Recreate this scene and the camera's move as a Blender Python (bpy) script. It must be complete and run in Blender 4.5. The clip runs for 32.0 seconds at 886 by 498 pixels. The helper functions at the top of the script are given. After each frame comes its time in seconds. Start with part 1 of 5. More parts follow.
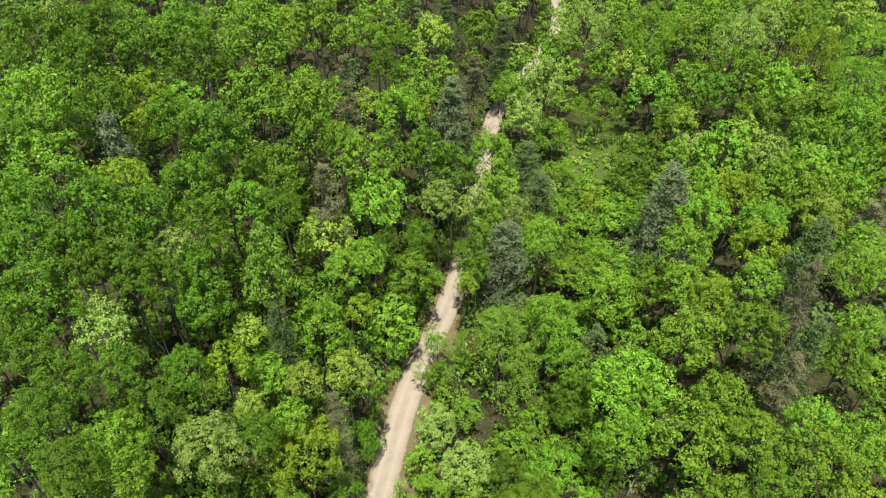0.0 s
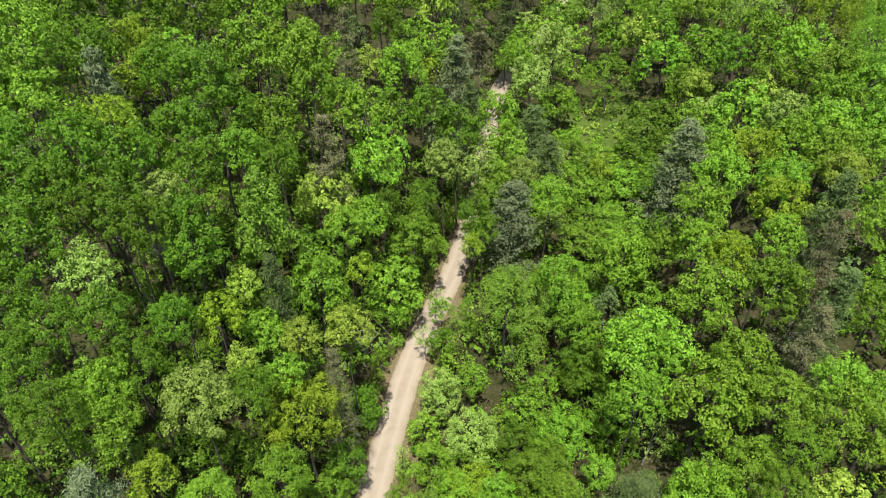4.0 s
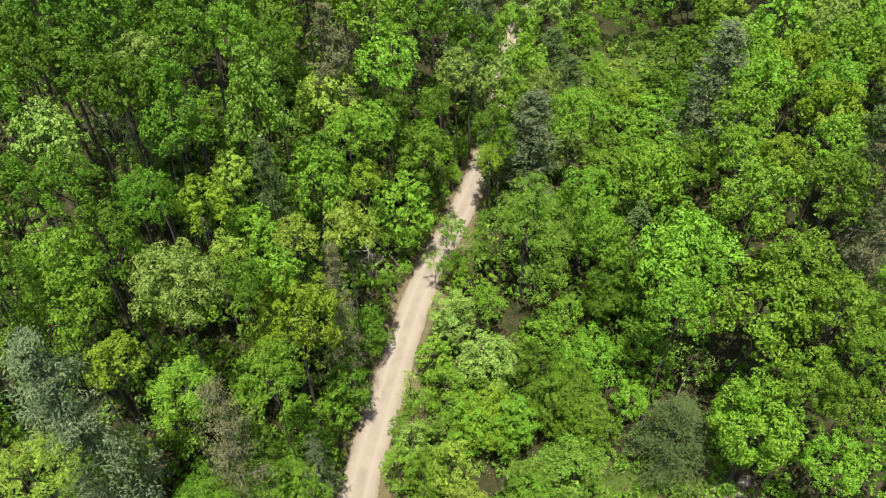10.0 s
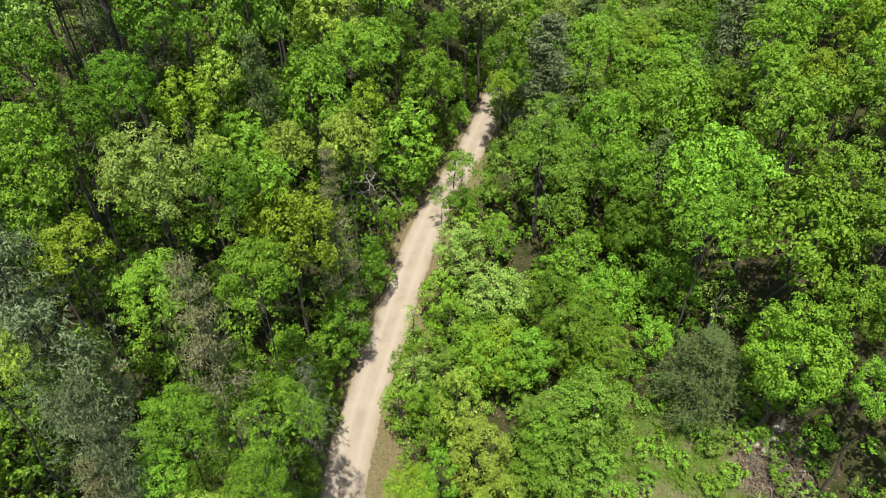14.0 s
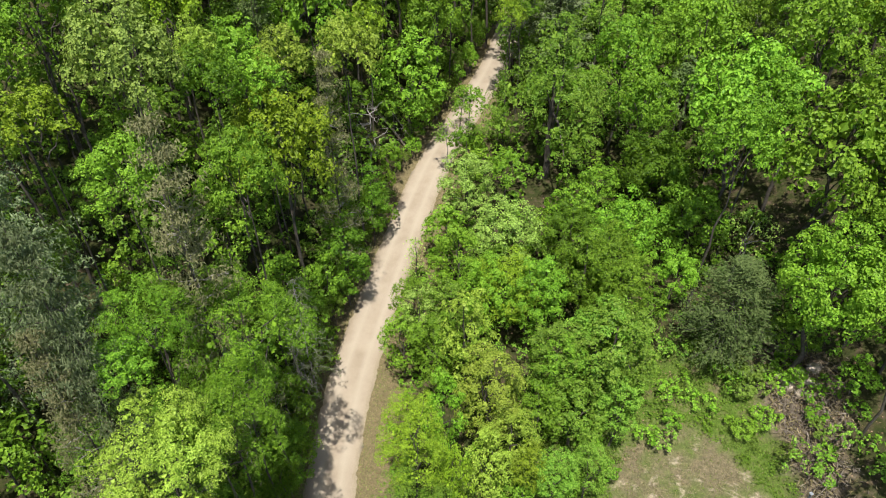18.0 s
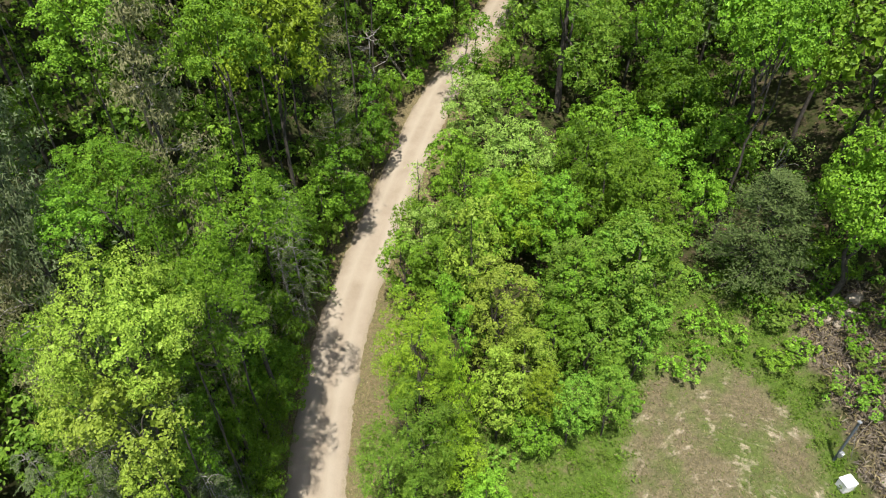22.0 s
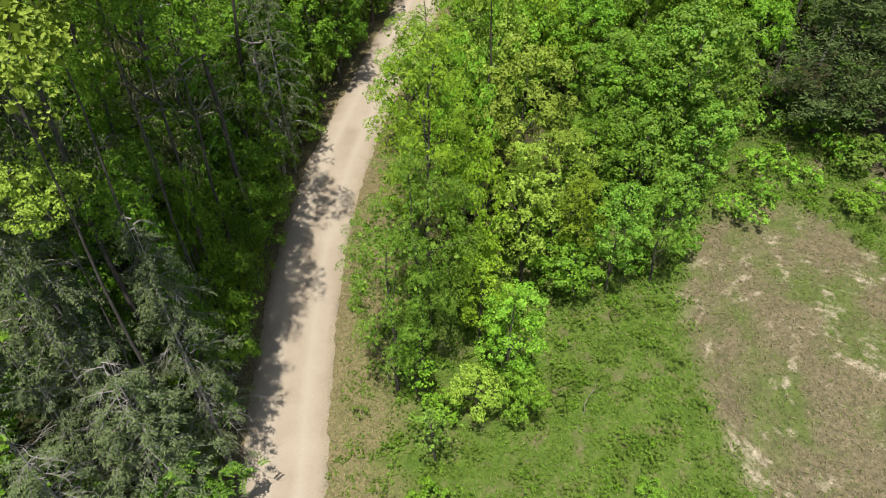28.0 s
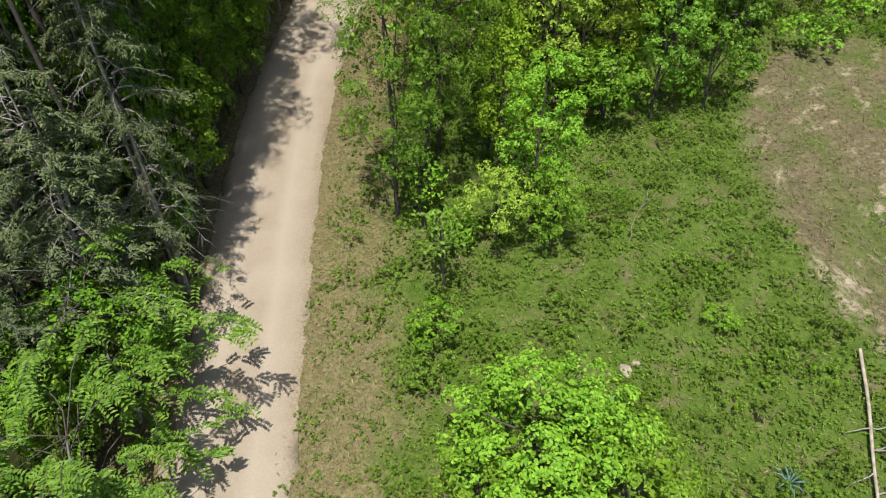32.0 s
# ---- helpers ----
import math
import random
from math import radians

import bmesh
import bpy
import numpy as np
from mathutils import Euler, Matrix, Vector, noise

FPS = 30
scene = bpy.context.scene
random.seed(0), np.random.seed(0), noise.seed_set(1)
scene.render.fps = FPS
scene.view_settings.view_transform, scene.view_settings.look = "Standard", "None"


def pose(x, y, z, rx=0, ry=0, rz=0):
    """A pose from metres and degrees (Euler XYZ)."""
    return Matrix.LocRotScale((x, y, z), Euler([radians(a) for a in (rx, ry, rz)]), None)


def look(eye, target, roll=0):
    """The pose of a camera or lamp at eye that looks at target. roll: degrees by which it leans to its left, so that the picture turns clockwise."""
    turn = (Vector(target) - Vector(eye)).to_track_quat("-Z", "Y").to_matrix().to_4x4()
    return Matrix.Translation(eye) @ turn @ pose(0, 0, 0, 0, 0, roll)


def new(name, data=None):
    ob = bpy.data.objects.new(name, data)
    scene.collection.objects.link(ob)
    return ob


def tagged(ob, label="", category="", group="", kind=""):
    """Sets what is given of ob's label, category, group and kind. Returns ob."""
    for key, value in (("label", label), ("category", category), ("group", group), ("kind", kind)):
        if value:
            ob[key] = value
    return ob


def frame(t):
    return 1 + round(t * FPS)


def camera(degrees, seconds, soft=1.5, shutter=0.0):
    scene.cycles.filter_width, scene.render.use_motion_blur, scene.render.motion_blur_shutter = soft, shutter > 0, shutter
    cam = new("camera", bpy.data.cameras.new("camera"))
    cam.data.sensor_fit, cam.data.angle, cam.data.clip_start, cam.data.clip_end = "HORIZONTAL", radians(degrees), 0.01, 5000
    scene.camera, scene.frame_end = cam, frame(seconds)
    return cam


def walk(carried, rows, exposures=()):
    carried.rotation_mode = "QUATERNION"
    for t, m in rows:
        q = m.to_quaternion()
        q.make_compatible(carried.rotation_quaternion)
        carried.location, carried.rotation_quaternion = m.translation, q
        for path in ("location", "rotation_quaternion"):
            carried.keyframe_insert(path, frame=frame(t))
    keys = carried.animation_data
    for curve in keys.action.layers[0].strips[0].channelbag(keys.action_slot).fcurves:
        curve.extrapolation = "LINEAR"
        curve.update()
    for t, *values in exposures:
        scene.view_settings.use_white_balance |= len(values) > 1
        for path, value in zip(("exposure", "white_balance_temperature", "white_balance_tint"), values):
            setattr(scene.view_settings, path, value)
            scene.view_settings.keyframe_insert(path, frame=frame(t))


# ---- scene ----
cam = camera(68.0, 32.0, 1.15)
METRES, EYE, TILT, LEAN, TURN = 76.0, 95.5, -40.0, 0.0, 0.0
ROWS = [
    (0.0, 0.0, 0.0, 0.0, 0.0, 0.0, -0.0),
    (0.5, -0.0006, 0.0045, -0.0057, 0.03, -0.01, 0.01),
    (1.0, -0.0004, 0.0096, -0.0125, 0.08, -0.02, 0.01),
    (1.5, -0.0009, 0.0165, -0.0214, 0.08, -0.03, -0.0),
    (2.0, -0.0021, 0.0229, -0.0306, 0.11, -0.05, 0.0),
    (2.5, -0.0026, 0.0314, -0.0416, 0.15, -0.03, 0.02),
    (3.0, -0.0015, 0.0401, -0.0525, 0.16, -0.03, 0.02),
    (3.5, -0.0024, 0.0493, -0.0642, 0.2, -0.03, 0.02),
    (5.5, -0.0061, 0.0912, -0.1179, 0.46, 0.03, -0.0),
    (6.0, -0.0075, 0.1023, -0.1315, 0.54, -0.01, -0.03),
    (6.5, -0.0084, 0.1132, -0.145, 0.62, -0.01, -0.03),
    (7.0, -0.0082, 0.1219, -0.1564, 0.64, -0.02, -0.05),
    (7.5, -0.0083, 0.1305, -0.1675, 0.71, -0.05, -0.07),
    (8.0, -0.0097, 0.1389, -0.1784, 0.69, -0.06, -0.08),
    (8.5, -0.0101, 0.1478, -0.1897, 0.78, -0.07, -0.12),
    (9.0, -0.0115, 0.1574, -0.202, 0.82, -0.07, -0.18),
    (9.5, -0.0121, 0.1665, -0.2139, 0.87, -0.12, -0.3),
    (10.0, -0.0122, 0.1764, -0.2263, 0.94, -0.11, -0.32),
    (10.5, -0.0113, 0.186, -0.2379, 1.01, -0.14, -0.42),
    (11.0, -0.0109, 0.1961, -0.2515, 1.08, -0.13, -0.47),
    (11.5, -0.0115, 0.2068, -0.2652, 1.13, -0.17, -0.5),
    (12.0, -0.0117, 0.2176, -0.2806, 1.19, -0.14, -0.54),
    (12.5, -0.0124, 0.2293, -0.2959, 1.27, -0.16, -0.57),
    (13.0, -0.0133, 0.2405, -0.3101, 1.33, -0.19, -0.6),
    (13.5, -0.0142, 0.2505, -0.322, 1.37, -0.23, -0.7),
    (15.5, -0.0148, 0.2823, -0.3647, 1.52, -0.27, -0.95),
    (16.0, -0.0153, 0.2922, -0.3774, 1.53, -0.24, -0.96),
    (16.5, -0.0153, 0.3007, -0.3885, 1.61, -0.31, -1.03),
    (17.0, -0.0161, 0.3098, -0.4004, 1.64, -0.32, -1.08),
    (17.5, -0.0173, 0.3193, -0.4132, 1.66, -0.3, -1.11),
    (18.0, -0.0182, 0.3285, -0.425, 1.7, -0.3, -1.11),
    (18.5, -0.0188, 0.3374, -0.4368, 1.71, -0.32, -1.12),
    (19.0, -0.0192, 0.3472, -0.4496, 1.8, -0.39, -1.14),
    (19.5, -0.0189, 0.3569, -0.4604, 1.78, -0.4, -1.16),
    (20.0, -0.0187, 0.3665, -0.4718, 1.78, -0.43, -1.18),
    (20.5, -0.0193, 0.3759, -0.4845, 1.81, -0.44, -1.18),
    (21.0, -0.0207, 0.3851, -0.4979, 1.78, -0.45, -1.2),
    (21.5, -0.0217, 0.3935, -0.5101, 1.82, -0.44, -1.19),
    (22.0, -0.0223, 0.3967, -0.5144, 1.82, -0.46, -1.22),
    (22.5, -0.0221, 0.3989, -0.5176, 1.83, -0.43, -1.26),
    (23.0, -0.0224, 0.4066, -0.529, 1.84, -0.41, -1.28),
    (23.5, -0.0234, 0.4163, -0.5431, 1.86, -0.44, -1.3),
    (24.0, -0.0248, 0.4266, -0.5569, 1.88, -0.49, -1.33),
    (24.5, -0.0256, 0.4378, -0.5704, 1.89, -0.5, -1.34),
    (25.0, -0.0262, 0.4493, -0.5832, 1.88, -0.51, -1.36),
    (25.5, -0.0276, 0.4605, -0.5976, 1.91, -0.55, -1.39),
    (27.5, -0.0302, 0.5046, -0.6596, 2.06, -0.47, -1.39),
    (28.0, -0.03, 0.5163, -0.6747, 2.09, -0.52, -1.43),
    (28.5, -0.0304, 0.5279, -0.6897, 2.09, -0.54, -1.44),
    (29.0, -0.031, 0.5396, -0.7045, 2.14, -0.54, -1.46),
    (29.5, -0.0323, 0.5509, -0.7191, 2.15, -0.59, -1.49),
    (30.0, -0.0331, 0.5623, -0.7346, 2.15, -0.6, -1.49),
    (30.5, -0.033, 0.5731, -0.75, 2.18, -0.62, -1.5),
    (31.0, -0.0341, 0.5842, -0.7647, 2.23, -0.6, -1.5),
    (31.5, -0.0348, 0.5947, -0.779, 2.25, -0.59, -1.52),
    (32.0, -0.0356, 0.605, -0.7941, 2.24, -0.61, -1.57),
]
walk(cam, [(t, pose(0, 0, EYE, TILT, LEAN, TURN) @ pose(METRES * x, METRES * y, METRES * z, 90 + pitch, roll, yaw)) for t, x, y, z, yaw, pitch, roll in ROWS],
     [(0.0, 0.90), (16.0, 0.88), (23.0, 0.86), (27.0, 0.78), (30.0, 0.66), (32.0, 0.60)])

# ---- daylight: high sun behind, thin haze ----
SUN_UP, SUN_AZ = 72.0, -176.0
world = bpy.data.worlds.new("sky")
scene.world = world
world.use_nodes = True
wn = world.node_tree
sky = wn.nodes.new("ShaderNodeTexSky")
sky.sky_type, sky.sun_disc = "NISHITA", False
sky.sun_elevation, sky.sun_rotation = radians(SUN_UP), radians(SUN_AZ)
sky.air_density, sky.dust_density = 1.0, 2.0
wn.nodes["Background"].inputs["Strength"].default_value = 0.102
wn.links.new(sky.outputs[0], wn.nodes["Background"].inputs["Color"])
sun = new("sun", bpy.data.lights.new("sun", "SUN"))
sun.data.energy, sun.data.angle, sun.data.color = 4.4, radians(0.6), (1.0, 0.96, 0.89)
sun.matrix_world = look((60 * math.sin(radians(SUN_AZ)), 60 * math.cos(radians(SUN_AZ)), 60 * math.tan(radians(SUN_UP))), (0, 0, 0))

# ---- materials ----
def nodes_of(name):
    m = bpy.data.materials.new(name)
    m.use_nodes = True
    return m, m.node_tree, m.node_tree.nodes["Principled BSDF"]


def ramp(nt, source, stops):
    r = nt.nodes.new("ShaderNodeValToRGB")
    while len(r.color_ramp.elements) < len(stops):
        r.color_ramp.elements.new(0.5)
    for e, (p, c) in zip(r.color_ramp.elements, stops):
        e.position, e.color = p, (*c, 1)
    nt.links.new(source, r.inputs[0])
    return r.outputs[0]


def noise_of(nt, scale, detail=4.0, rough=0.6, coords=None):
    if coords is None:
        coords = nt.nodes.new("ShaderNodeNewGeometry").outputs["Position"]
    n = nt.nodes.new("ShaderNodeTexNoise")
    n.inputs["Scale"].default_value, n.inputs["Detail"].default_value, n.inputs["Roughness"].default_value = scale, detail, rough
    nt.links.new(coords, n.inputs["Vector"])
    return n.outputs["Fac"]


def blend(nt, fac, a, b, mode="MIX"):
    m = nt.nodes.new("ShaderNodeMix")
    m.data_type, m.blend_type = "RGBA", mode
    for v, s in ((fac, m.inputs[0]), (a, m.inputs[6]), (b, m.inputs[7])):
        if isinstance(v, (int, float)):
            s.default_value = v
        elif isinstance(v, tuple):
            s.default_value = (*v, 1)
        else:
            nt.links.new(v, s)
    return m.outputs[2]


def bump(nt, bsdf, height, strength, distance):
    b = nt.nodes.new("ShaderNodeBump")
    b.inputs["Strength"].default_value, b.inputs["Distance"].default_value = strength, distance
    nt.links.new(height, b.inputs["Height"])
    nt.links.new(b.outputs[0], bsdf.inputs["Normal"])


def leaf_material(name, dark, light, spread=0.25, glow=0.27, rough=0.5):
    """Thin leaves: each differs a little, each tree too; light shines through them."""
    m, nt, bsdf = nodes_of(name)
    per_leaf = nt.nodes.new("ShaderNodeNewGeometry").outputs["Random Per Island"]
    colour = ramp(nt, per_leaf, [(0.0, dark), (0.55, tuple((a + b) / 2 for a, b in zip(dark, light))), (1.0, light)])
    tone = nt.nodes.new("ShaderNodeHueSaturation")
    info = nt.nodes.new("ShaderNodeObjectInfo")
    for out, low, high in (("Value", 1 - spread, 1 + spread), ("Hue", 0.487, 0.506)):
        mr = nt.nodes.new("ShaderNodeMapRange")
        mr.inputs["To Min"].default_value, mr.inputs["To Max"].default_value = low, high
        nt.links.new(info.outputs["Random"], mr.inputs["Value"])
        nt.links.new(mr.outputs[0], tone.inputs[out])
    nt.links.new(colour, tone.inputs["Color"])
    nt.links.new(tone.outputs[0], bsdf.inputs["Base Color"])
    bsdf.inputs["Roughness"].default_value = rough
    bsdf.inputs["Specular IOR Level"].default_value = 0.2
    thin = nt.nodes.new("ShaderNodeBsdfTranslucent")
    nt.links.new(blend(nt, 0.5, tone.outputs[0], (0.26, 0.40, 0.015), "MIX"), thin.inputs["Color"])
    mix = nt.nodes.new("ShaderNodeMixShader")
    mix.inputs[0].default_value = glow
    nt.links.new(bsdf.outputs[0], mix.inputs[1])
    nt.links.new(thin.outputs[0], mix.inputs[2])
    nt.links.new(mix.outputs[0], nt.nodes["Material Output"].inputs["Surface"])
    return m


def surface_material(name, stops, scale, rough=0.9, relief=0.3, depth=0.02, fine=None):
    """A rough matt surface with colour at two scales and fine relief."""
    m, nt, bsdf = nodes_of(name)
    big = noise_of(nt, scale)
    small = noise_of(nt, fine or scale * 9, 6)
    c = ramp(nt, big, stops)
    c = blend(nt, 0.45, c, ramp(nt, small, [(0.25, (0.45, 0.45, 0.45)), (0.75, (1.5, 1.5, 1.5))]), "MULTIPLY")
    nt.links.new(c, bsdf.inputs["Base Color"])
    bsdf.inputs["Roughness"].default_value = rough
    bsdf.inputs["Specular IOR Level"].default_value = 0.2
    bump(nt, bsdf, small, relief, depth)
    return m


LEAF = {
    "deep": leaf_material("deep_leaf", (0.044, 0.112, 0.007), (0.130, 0.250, 0.016)),
    "mid": leaf_material("green_leaf", (0.066, 0.160, 0.010), (0.190, 0.352, 0.026)),
    "bright": leaf_material("bright_leaf", (0.088, 0.200, 0.012), (0.230, 0.405, 0.034)),
    "yellow": leaf_material("yellow_green_leaf", (0.148, 0.238, 0.022), (0.345, 0.468, 0.064)),
    "pale": leaf_material("pale_leaf", (0.124, 0.207, 0.035), (0.309, 0.436, 0.083)),
    "olive": leaf_material("olive_leaf", (0.108, 0.185, 0.011), (0.263, 0.382, 0.024)),
    "cone": leaf_material("maple_leaf", (0.076, 0.180, 0.014), (0.210, 0.350, 0.042)),
    "grey": leaf_material("grey_green_leaf", (0.052, 0.080, 0.030), (0.160, 0.202, 0.082), glow=0.3, rough=0.7),
    "pine": leaf_material("pine_needle", (0.058, 0.102, 0.028), (0.145, 0.210, 0.066), glow=0.25, rough=0.8),
    "silver_pine": leaf_material("silver_pine_needle", (0.095, 0.132, 0.058), (0.200, 0.245, 0.120), glow=0.25, rough=0.8),
    "thin_pine": leaf_material("thinning_pine_needle", (0.116, 0.125, 0.052), (0.226, 0.215, 0.108), glow=0.25, rough=0.8),
    "ash": leaf_material("ash_leaf", (0.050, 0.112, 0.014), (0.165, 0.268, 0.032)),
    "weed": leaf_material("weed_leaf", (0.064, 0.116, 0.013), (0.170, 0.268, 0.037)),
    "straw": leaf_material("dry_grass_blade", (0.16, 0.135, 0.06), (0.32, 0.27, 0.15), glow=0.2),
    "brush": leaf_material("dead_brush_stalk", (0.08, 0.066, 0.05), (0.20, 0.17, 0.13), glow=0.05),
    "litter": leaf_material("dead_leaf", (0.10, 0.06, 0.035), (0.28, 0.19, 0.12), glow=0.1),
}
BARK = surface_material("bark", [(0.3, (0.045, 0.038, 0.030)), (0.7, (0.105, 0.092, 0.078))], 6, relief=0.6)
GREY_WOOD = surface_material("weathered_wood", [(0.3, (0.16, 0.145, 0.13)), (0.7, (0.34, 0.315, 0.285))], 5, relief=0.5)
PALE_LOG = surface_material("bleached_log", [(0.3, (0.22, 0.18, 0.14)), (0.7, (0.42, 0.37, 0.30))], 4, relief=0.5)

# ---- lie of the land ----
ROAD_Y = np.array([-4000, -120, -40, -10, 0, 8, 14, 21, 27, 34, 42, 51, 58, 66, 73, 81, 89, 100, 112, 125, 139, 151, 162, 174, 197, 215, 240, 4000.0])
ROAD_X = np.array([-9, -9, -9, -9, -9.6, -10.4, -11.1, -11.9, -12.3, -12.2, -11, -9.0, -7.6, -5.8, -3.4, 0.2, 2.8, 5.2, 7.2, 9, 11, 13.8, 19, 25.3, 35.2, 37.8, 38.5, 38.5])
ROAD_HALF = 2.1


def road_x(y):
    """The middle of the road at y, with its corners rounded off."""
    return sum(np.interp(y + d, ROAD_Y, ROAD_X) for d in (-6, -4, -2, 0, 2, 4, 6)) / 7


def wave(x, y, size, seed):
    """Smooth bumps between about -1 and 1, of that size in metres."""
    a, b = x / size * 6.3, y / size * 6.3
    return (np.sin(a + seed) * np.cos(b * 0.83 + 2 * seed) + np.sin(0.57 * a - 1.31 * b + 3 * seed) + 0.6 * np.sin(1.9 * a + 1.3 * b + seed * seed)) / 2.2


def ground_z(x, y):
    """Height of the ground: it climbs ahead, with a hill left of the road and another beyond the clearing."""
    x, y = np.asarray(x, float), np.asarray(y, float)
    far = np.clip(y, -30, 420)
    z = 0.16 * (np.minimum(far, 85) - 6) + 0.045 * np.maximum(0, far - 85)
    left = np.maximum(0, road_x(far) - x - 4.5)
    z = z + 21 * (1 - np.exp(-0.052 * left))
    right = np.maximum(0, x - 28.5 - 0.06 * np.maximum(0, y - 40))
    z = z + 11 * (1 - np.exp(-0.05 * right))
    off = np.clip((np.abs(x - road_x(far)) - 3) / 6, 0, 1)
    return z + off * (0.16 * wave(x, y, 7.0, 1.3) + 0.35 * wave(x, y, 19.0, 0.4) * np.clip(off - 0.3, 0, 1))


def dry_patch(x, y):
    """1 inside the mown dry turning place in the clearing, 0 outside, soft at the rim."""
    a, b = np.abs(x - 17.7) / 7.1, np.abs(y - 22.0) / 11.5
    return np.clip((1.0 - (a ** 2.3 + b ** 2.3) ** 0.43) * 7 + 0.5 + 0.3 * wave(x, y, 2.6, 2.2), 0, 1)


def open_land(x, y):
    """1 where no forest stands: road, verge and clearing."""
    beside = x - road_x(y)
    lane = (np.abs(beside) < 2.6)
    clearing = (beside > -1) & (x < 27.5) & (y < 16 + 0.62 * np.clip(x + 9, 0, 60)) & (y < 36)
    return lane | clearing

# ---- the ground ----
def spaced(low, high, step, reach, grow=1.35):
    """Coordinates that stand close between low and high and run out to reach."""
    mid = list(np.arange(low, high + step / 2, step))
    gap, a, b = step, mid[0], mid[-1]
    left, right = [], []
    while a > -reach:
        gap *= grow
        a, b = a - gap, b + gap
        left.insert(0, a)
        right.append(b)
    return np.array(left + mid + right)


def quads(nx, ny):
    i = np.arange(nx - 1)[None, :] + nx * np.arange(ny - 1)[:, None]
    return np.stack([i, i + 1, i + 1 + nx, i + nx], -1).reshape(-1, 4)


def mesh_of(name, verts, faces, materials, smooth=False, index=None):
    """A mesh from arrays of places and of four-sided faces."""
    me = bpy.data.meshes.new(name)
    verts, faces = np.asarray(verts, np.float32), np.asarray(faces, np.int32)
    me.vertices.add(len(verts))
    me.vertices.foreach_set("co", verts.ravel())
    me.loops.add(faces.size)
    me.loops.foreach_set("vertex_index", faces.ravel())
    me.polygons.add(len(faces))
    me.polygons.foreach_set("loop_start", np.arange(len(faces), dtype=np.int32) * faces.shape[1])
    if index is not None:
        me.polygons.foreach_set("material_index", np.asarray(index, np.int32))
    me.polygons.foreach_set("use_smooth", np.full(len(faces), smooth))
    for m in materials if isinstance(materials, (list, tuple)) else [materials]:
        me.materials.append(m)
    me.update(calc_edges=True)
    return me


def attribute(me, name, values):
    a = me.attributes.new(name, "FLOAT", "POINT")
    a.data.foreach_set("value", np.asarray(values, np.float32))


def attr_of(nt, name):
    a = nt.nodes.new("ShaderNodeAttribute")
    a.attribute_name = name
    return a.outputs["Fac"]


def swirl(nt, x, y):
    """Noise drawn out in circles round a place, as a mower leaves it."""
    split = nt.nodes.new("ShaderNodeSeparateXYZ")
    nt.links.new(nt.nodes.new("ShaderNodeNewGeometry").outputs["Position"], split.inputs[0])

    def math_node(kind, a, b=0.0):
        m = nt.nodes.new("ShaderNodeMath")
        m.operation = kind
        for v, s in zip((a, b), m.inputs):
            if isinstance(v, float):
                s.default_value = v
            else:
                nt.links.new(v, s)
        return m.outputs[0]

    dx, dy = math_node("SUBTRACT", split.outputs[0], float(x)), math_node("SUBTRACT", split.outputs[1], float(y))
    far = math_node("SQRT", math_node("ADD", math_node("MULTIPLY", dx, dx), math_node("MULTIPLY", dy, dy)))
    polar = nt.nodes.new("ShaderNodeCombineXYZ")
    nt.links.new(math_node("MULTIPLY", far, 2.6), polar.inputs[0])
    nt.links.new(math_node("MULTIPLY", math_node("ARCTAN2", dy, dx), 2.2), polar.inputs[1])
    return noise_of(nt, 1.0, 5, 0.65, polar.outputs[0])


